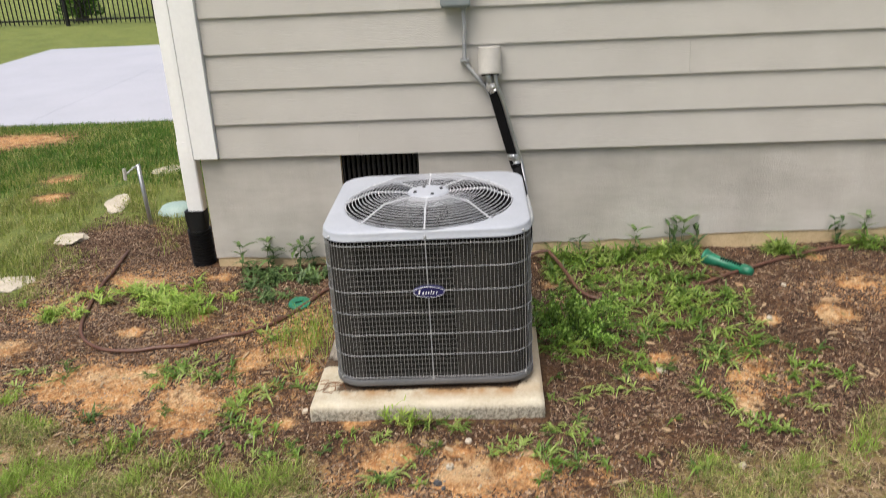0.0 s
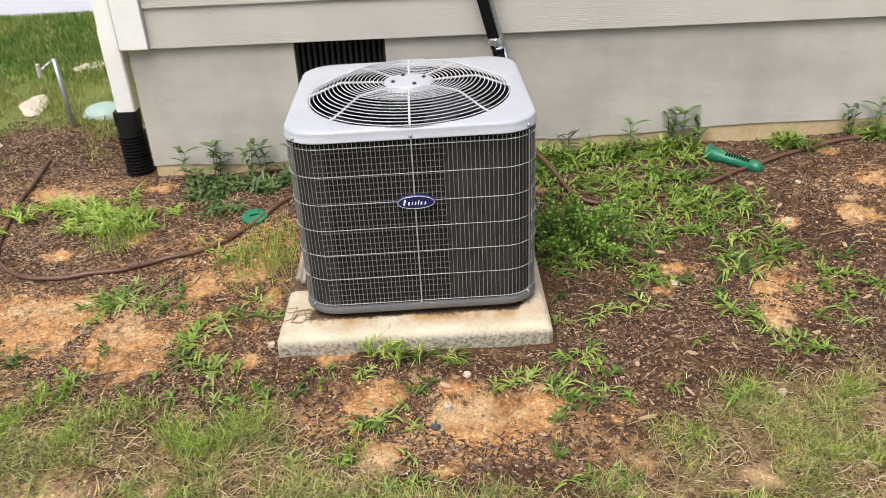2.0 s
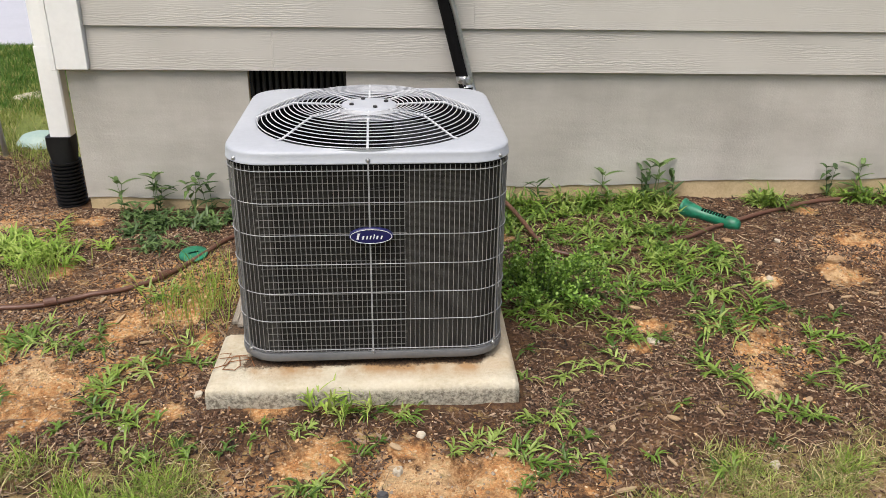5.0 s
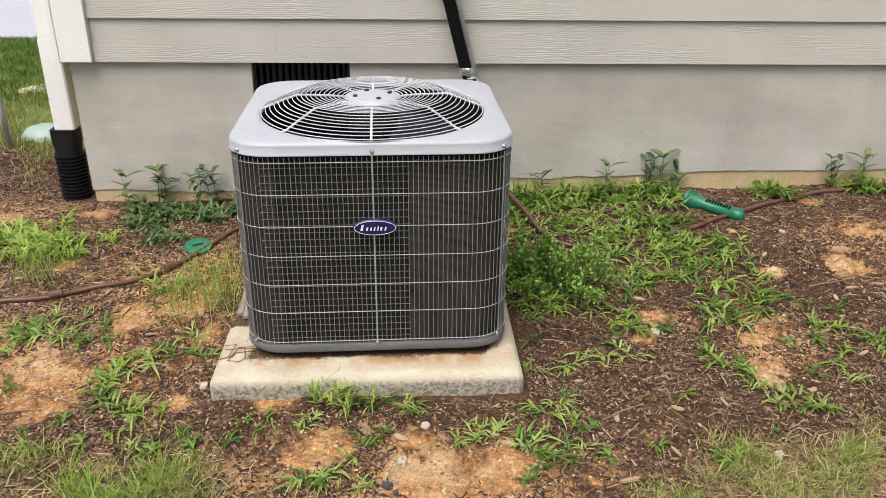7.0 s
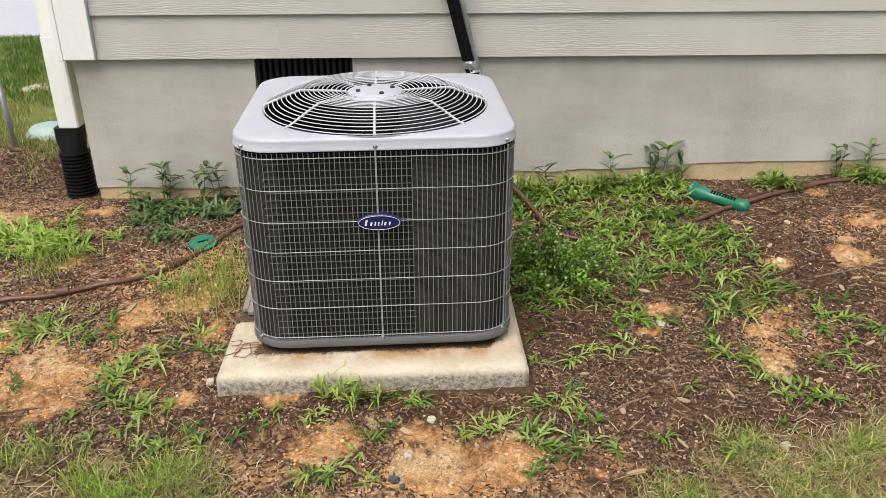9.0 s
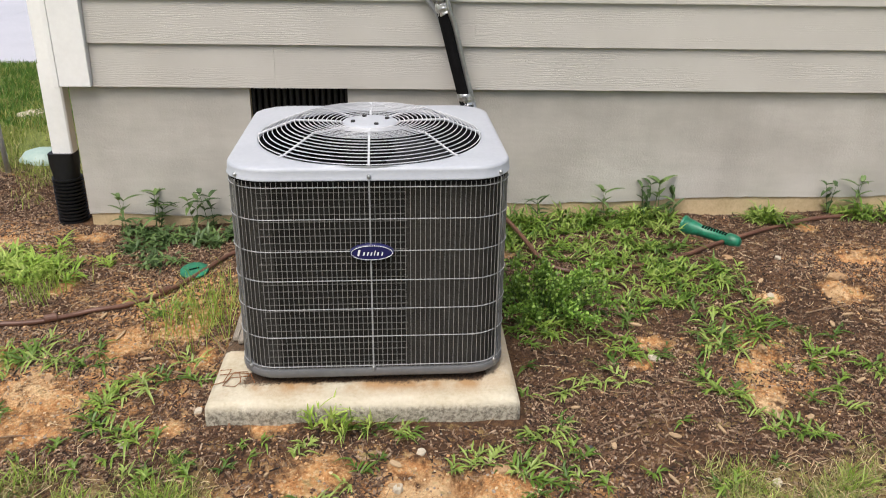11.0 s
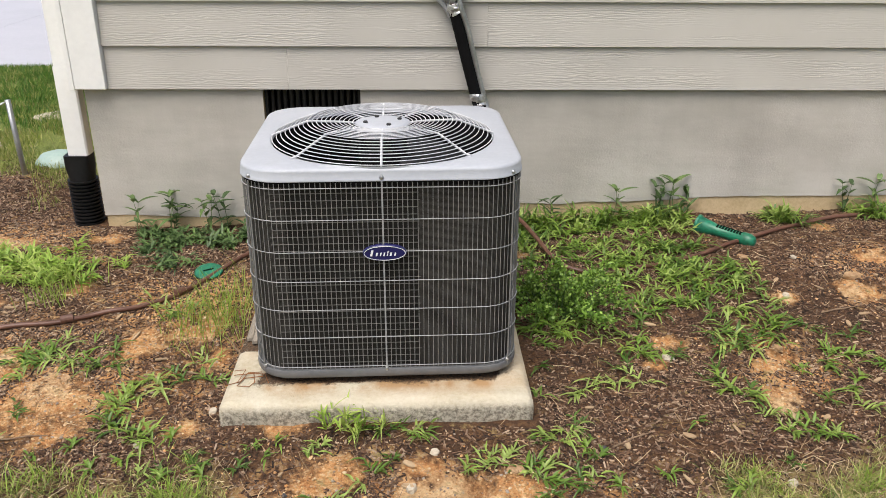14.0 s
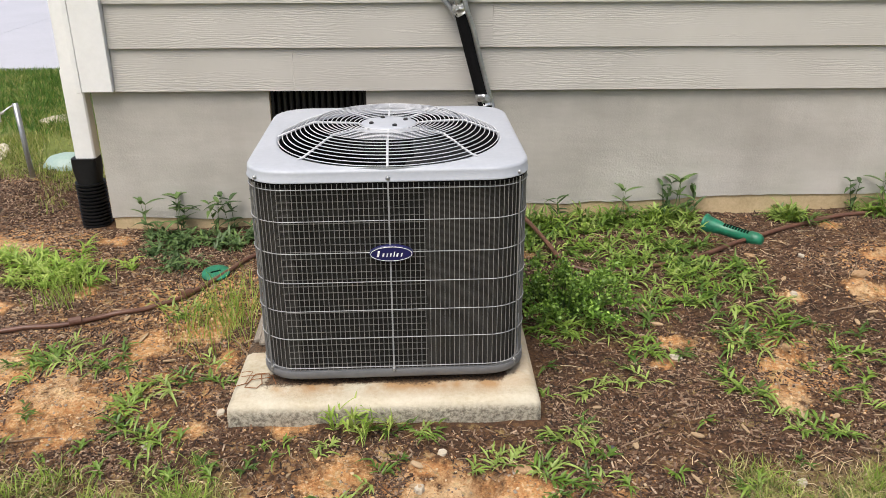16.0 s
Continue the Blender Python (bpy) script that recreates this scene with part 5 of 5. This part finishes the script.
# ---- grass, chips and litter: what nobody could count ----
def blades(name, pts, height, width, material, label, rng, flop=0.9):
    verts, faces = [], []
    for x, y in pts:
        z = rough_ground(x, y) - 0.004
        h = height * rng.uniform(0.5, 1.3)
        a, l = rng.uniform(0, 6.28), rng.uniform(0.1, flop) * h
        t = rng.uniform(0, 6.28)
        w = width * rng.uniform(0.6, 1.2)
        dx, dy = w * math.cos(t), w * math.sin(t)
        mx, my = l * 0.4 * math.cos(a), l * 0.4 * math.sin(a)
        b = len(verts)
        verts += [(x - dx, y - dy, z), (x + dx, y + dy, z), (x + mx + dx * 0.7, y + my + dy * 0.7, z + h * 0.6), (x + mx - dx * 0.7, y + my - dy * 0.7, z + h * 0.6), (x + l * math.cos(a), y + l * math.sin(a), z + h)]
        faces += [(b, b + 1, b + 2, b + 3), (b + 3, b + 2, b + 4)]
    return tagged(new(name, mesh_of(name, verts, faces, material)), label, "grass", kind="stuff")


def scatter(n, x0, x1, y0, y1, share, rng):
    out = []
    tries = 0
    while len(out) < n and tries < n * 12:
        tries += 1
        x, y = rng.uniform(x0, x1), rng.uniform(y0, y1)
        if rng.random() < share(x, y):
            out.append((x, y))
    return out


GR = random.Random(33)
def clump(x, y):
    return max(0.06, min(1.0, 0.50 + 1.9 * noise.noise((x * 5, y * 5, 1.5))))
blades("near_grass", scatter(50000, -2.2, 2.2, -2.42, -1.1, lambda x, y: turf_share(x, y) ** 1.2 * min(1.0, max(0.03, 0.36 + (0.12 if x < -0.4 else -0.16 if x > 0.6 else 0.0) + 2.6 * noise.noise((x * 7, y * 7, 1.5)))), GR), 0.026, 0.0019, NEAR, "short worn olive-green lawn grass", GR, 2.6)
blades("lawn_tufts", scatter(14000, -2.2, 2.2, -2.42, -1.1, lambda x, y: turf_share(x, y) * max(0.0, 2.2 * noise.noise((x * 8, y * 8, 6.6)) - (-0.05 if x < -0.4 else 0.5)), GR), 0.045, 0.0019, LIME, "brighter green tufts in the worn lawn", GR, 1.5)
blades("yard_grass", scatter(60000, -5.2, -1.5, -0.7, 3.7, lambda x, y: turf_share(x, y) * clump(x, y), GR), 0.045, 0.0024, TURF, "short green lawn grass beside the house", GR)
blades("lush_grass", scatter(34000, -5.5, -1.45, 1.2, 3.72, lambda x, y: max(0.0, 1 - 1.5 * blobs(x, y, BARE)) * min(1, max(0, (y - 1.2 + 0.8 * noise.noise((x, y, 3.3))) * 1.2)), GR), 0.050, 0.003, LUSH, "dark lush grass along the driveway edge", GR)
blades("tall_grass", scatter(260, -0.85, -0.455, -1.20, -0.60, lambda x, y: math.exp(-((x + 0.60) / 0.12) ** 2 - ((y + 0.92) / 0.18) ** 2), GR) + scatter(130, -1.4, -1.1, -0.85, -0.45, lambda x, y: math.exp(-((x + 1.27) / 0.08) ** 2 - ((y + 0.68) / 0.12) ** 2), GR), 0.13, 0.0016, LIME, "thin yellow-green grass stalks by the pad", GR)


def off_pad(x, y):
    return not (-0.44 < x < 0.46 and -1.58 < y < -0.66)


def mulch_share(x, y):
    soil = max(blobs(x, y, CLAY), blobs(x, y, SAND)) + 0.25 * noise.noise((x * 14, y * 14, 6.0))
    return (1 - 0.85 * turf_share(x, y)) * (1 - min(1.0, max(0.0, (soil - 0.28) * 4))) * (0.35 + 0.65 * clump(x * 0.7, y * 0.7)) if off_pad(x, y) and (y < -0.004 or x < -1.36) else 0.0


WEATHERED = island("weathered_chip", [(0.20, 0.13, 0.085), (0.33, 0.235, 0.16), (0.12, 0.070, 0.042), (0.45, 0.345, 0.25), (0.26, 0.175, 0.115)], 0.85)


def chips(n, rng, name, share, material, label):
    verts, faces = [], []
    for x, y in scatter(n, -2.4, 2.5, -2.42, 0.9, share, rng):
        big = rng.random() ** 3
        l = 0.0022 + 0.0115 * big + 0.003 * rng.random()
        w, t = min(0.45 * l, 0.0008 + 0.0022 * rng.random()), 0.0006 + 0.0012 * rng.random()
        m = Matrix.Translation((x, y, rough_ground(x, y) + t * 0.7 + 0.001)) @ pose(0, 0, 0, rng.gauss(0, 18), rng.gauss(0, 16), rng.uniform(0, 360))
        b = len(verts)
        k = rng.uniform(0.5, 1)
        for p in ((-l, -w * k, -t), (l, -w, -t), (l * 0.9, w * k, -t), (-l, w, -t), (-l, -w * k, t), (l, -w, t), (l * 0.9, w * k, t), (-l, w, t)):
            verts.append(m @ Vector(p))
        faces += [(b + 4, b + 5, b + 6, b + 7), (b, b + 1, b + 5, b + 4), (b + 1, b + 2, b + 6, b + 5), (b + 2, b + 3, b + 7, b + 6), (b + 3, b, b + 4, b + 7)]
    return tagged(new(name, mesh_of(name, verts, faces, material)), label, "mulch", kind="stuff")


chips(105000, GR, "mulch_chips", mulch_share, CHIP, "shredded brown wood mulch chips on the bed")
chips(16000, GR, "weathered_chips", lambda x, y: mulch_share(x, y) * (min(1.0, max(0.16, (-0.55 - x) * 1.6)) if y > -1.5 else 0.34), WEATHERED, "grey weathered wood chips on the mulch")


def straws(n, rng):
    verts, faces = [], []
    for x, y in scatter(n, -2.3, 2.5, -2.4, -0.02, lambda x, y: (0.07 + 0.93 * turf_share(x, y)) if off_pad(x, y) else 0.0, rng):
        l, w, a = rng.uniform(0.01, 0.045), rng.uniform(0.0004, 0.0009), rng.uniform(0, 6.28)
        z = rough_ground(x, y) + 0.004
        bend = rng.uniform(-0.5, 0.5)
        pts = [Vector((x, y, z + rng.uniform(0, 0.004))), Vector((x + l * math.cos(a), y + l * math.sin(a), z + rng.uniform(0.001, 0.008))), Vector((x + l * (math.cos(a) + math.cos(a + bend)), y + l * (math.sin(a) + math.sin(a + bend)), z + rng.uniform(-0.002, 0.006)))]
        s = Vector((-math.sin(a), math.cos(a), 0)) * w
        b = len(verts)
        for p in pts:
            verts += [p - s, p + s + Vector((0, 0, w))]
        faces += [(b, b + 1, b + 3, b + 2), (b + 2, b + 3, b + 5, b + 4)]
    return tagged(new("dry_straw", mesh_of("dry_straw", verts, faces, STRAW)), "dry tan straw and stems scattered on soil", "straw", kind="stuff")


straws(14000, GR)


def gravel(n, rng):
    verts, faces = [], []
    t = (1 + 5 ** 0.5) / 2
    base = [Vector(p).normalized() for p in ((-1, t, 0), (1, t, 0), (-1, -t, 0), (1, -t, 0), (0, -1, t), (0, 1, t), (0, -1, -t), (0, 1, -t), (t, 0, -1), (t, 0, 1), (-t, 0, -1), (-t, 0, 1))]
    tri = ((0, 11, 5), (0, 5, 1), (0, 1, 7), (0, 7, 10), (0, 10, 11), (1, 5, 9), (5, 11, 4), (11, 10, 2), (10, 7, 6), (7, 1, 8), (3, 9, 4), (3, 4, 2), (3, 2, 6), (3, 6, 8), (3, 8, 9), (4, 9, 5), (2, 4, 11), (6, 2, 10), (8, 6, 7), (9, 8, 1))
    for x, y in scatter(n, -2.3, 2.5, -2.3, -0.05, lambda x, y: (0.02 + 0.98 * max(blobs(x, y, CLAY), blobs(x, y, SAND), 0.45 * blobs(x, y, THIN))) * (1 - turf_share(x, y)) if off_pad(x, y) else 0.0, rng):
        r = 0.0010 + 0.0048 * rng.random() ** 3
        b = len(verts)
        z = rough_ground(x, y) + r * 0.3
        verts += [Vector((x, y, z)) + Vector((p.x * r * rng.uniform(0.7, 1.3), p.y * r * rng.uniform(0.7, 1.3), p.z * r * 0.7)) for p in base]
        faces += [(b + i, b + j, b + k) for i, j, k in tri]
    return tagged(new("gravel", mesh_of("gravel", verts, faces, PEBBLE)), "small crumbs of clay and gravel on soil", "gravel", kind="stuff")


gravel(18000, GR)

# ---- siding boards ----
JOINTS = {0: [-0.450, 3.2], 1: [0.388, 4.0], 2: [1.212], 3: [2.6], 4: [-0.2, 3.4]}
EXPOSE = 0.180
for course in range(14):
    z0 = 0.632 + EXPOSE * course
    cuts = [-1.210, *JOINTS.get(course, [(-0.9 + course * 1.7) % 5.0 - 0.5]), RIGHT]
    for x0, x1 in zip(cuts, cuts[1:]):
        a, b = x0 + 0.0004, x1 - 0.0004
        h = min(0.206, 3.1 - z0)
        bm = bmesh.new()
        loft(bm, [[(x, -0.0235, 0), (x, -0.0145, 0.0), (x, -0.0005, h), (x, -0.0085, h)] for x in (a, b)], True, True)
        ob = part("siding_board", bm, SIDING, house_wall)
        ob.location.z = z0
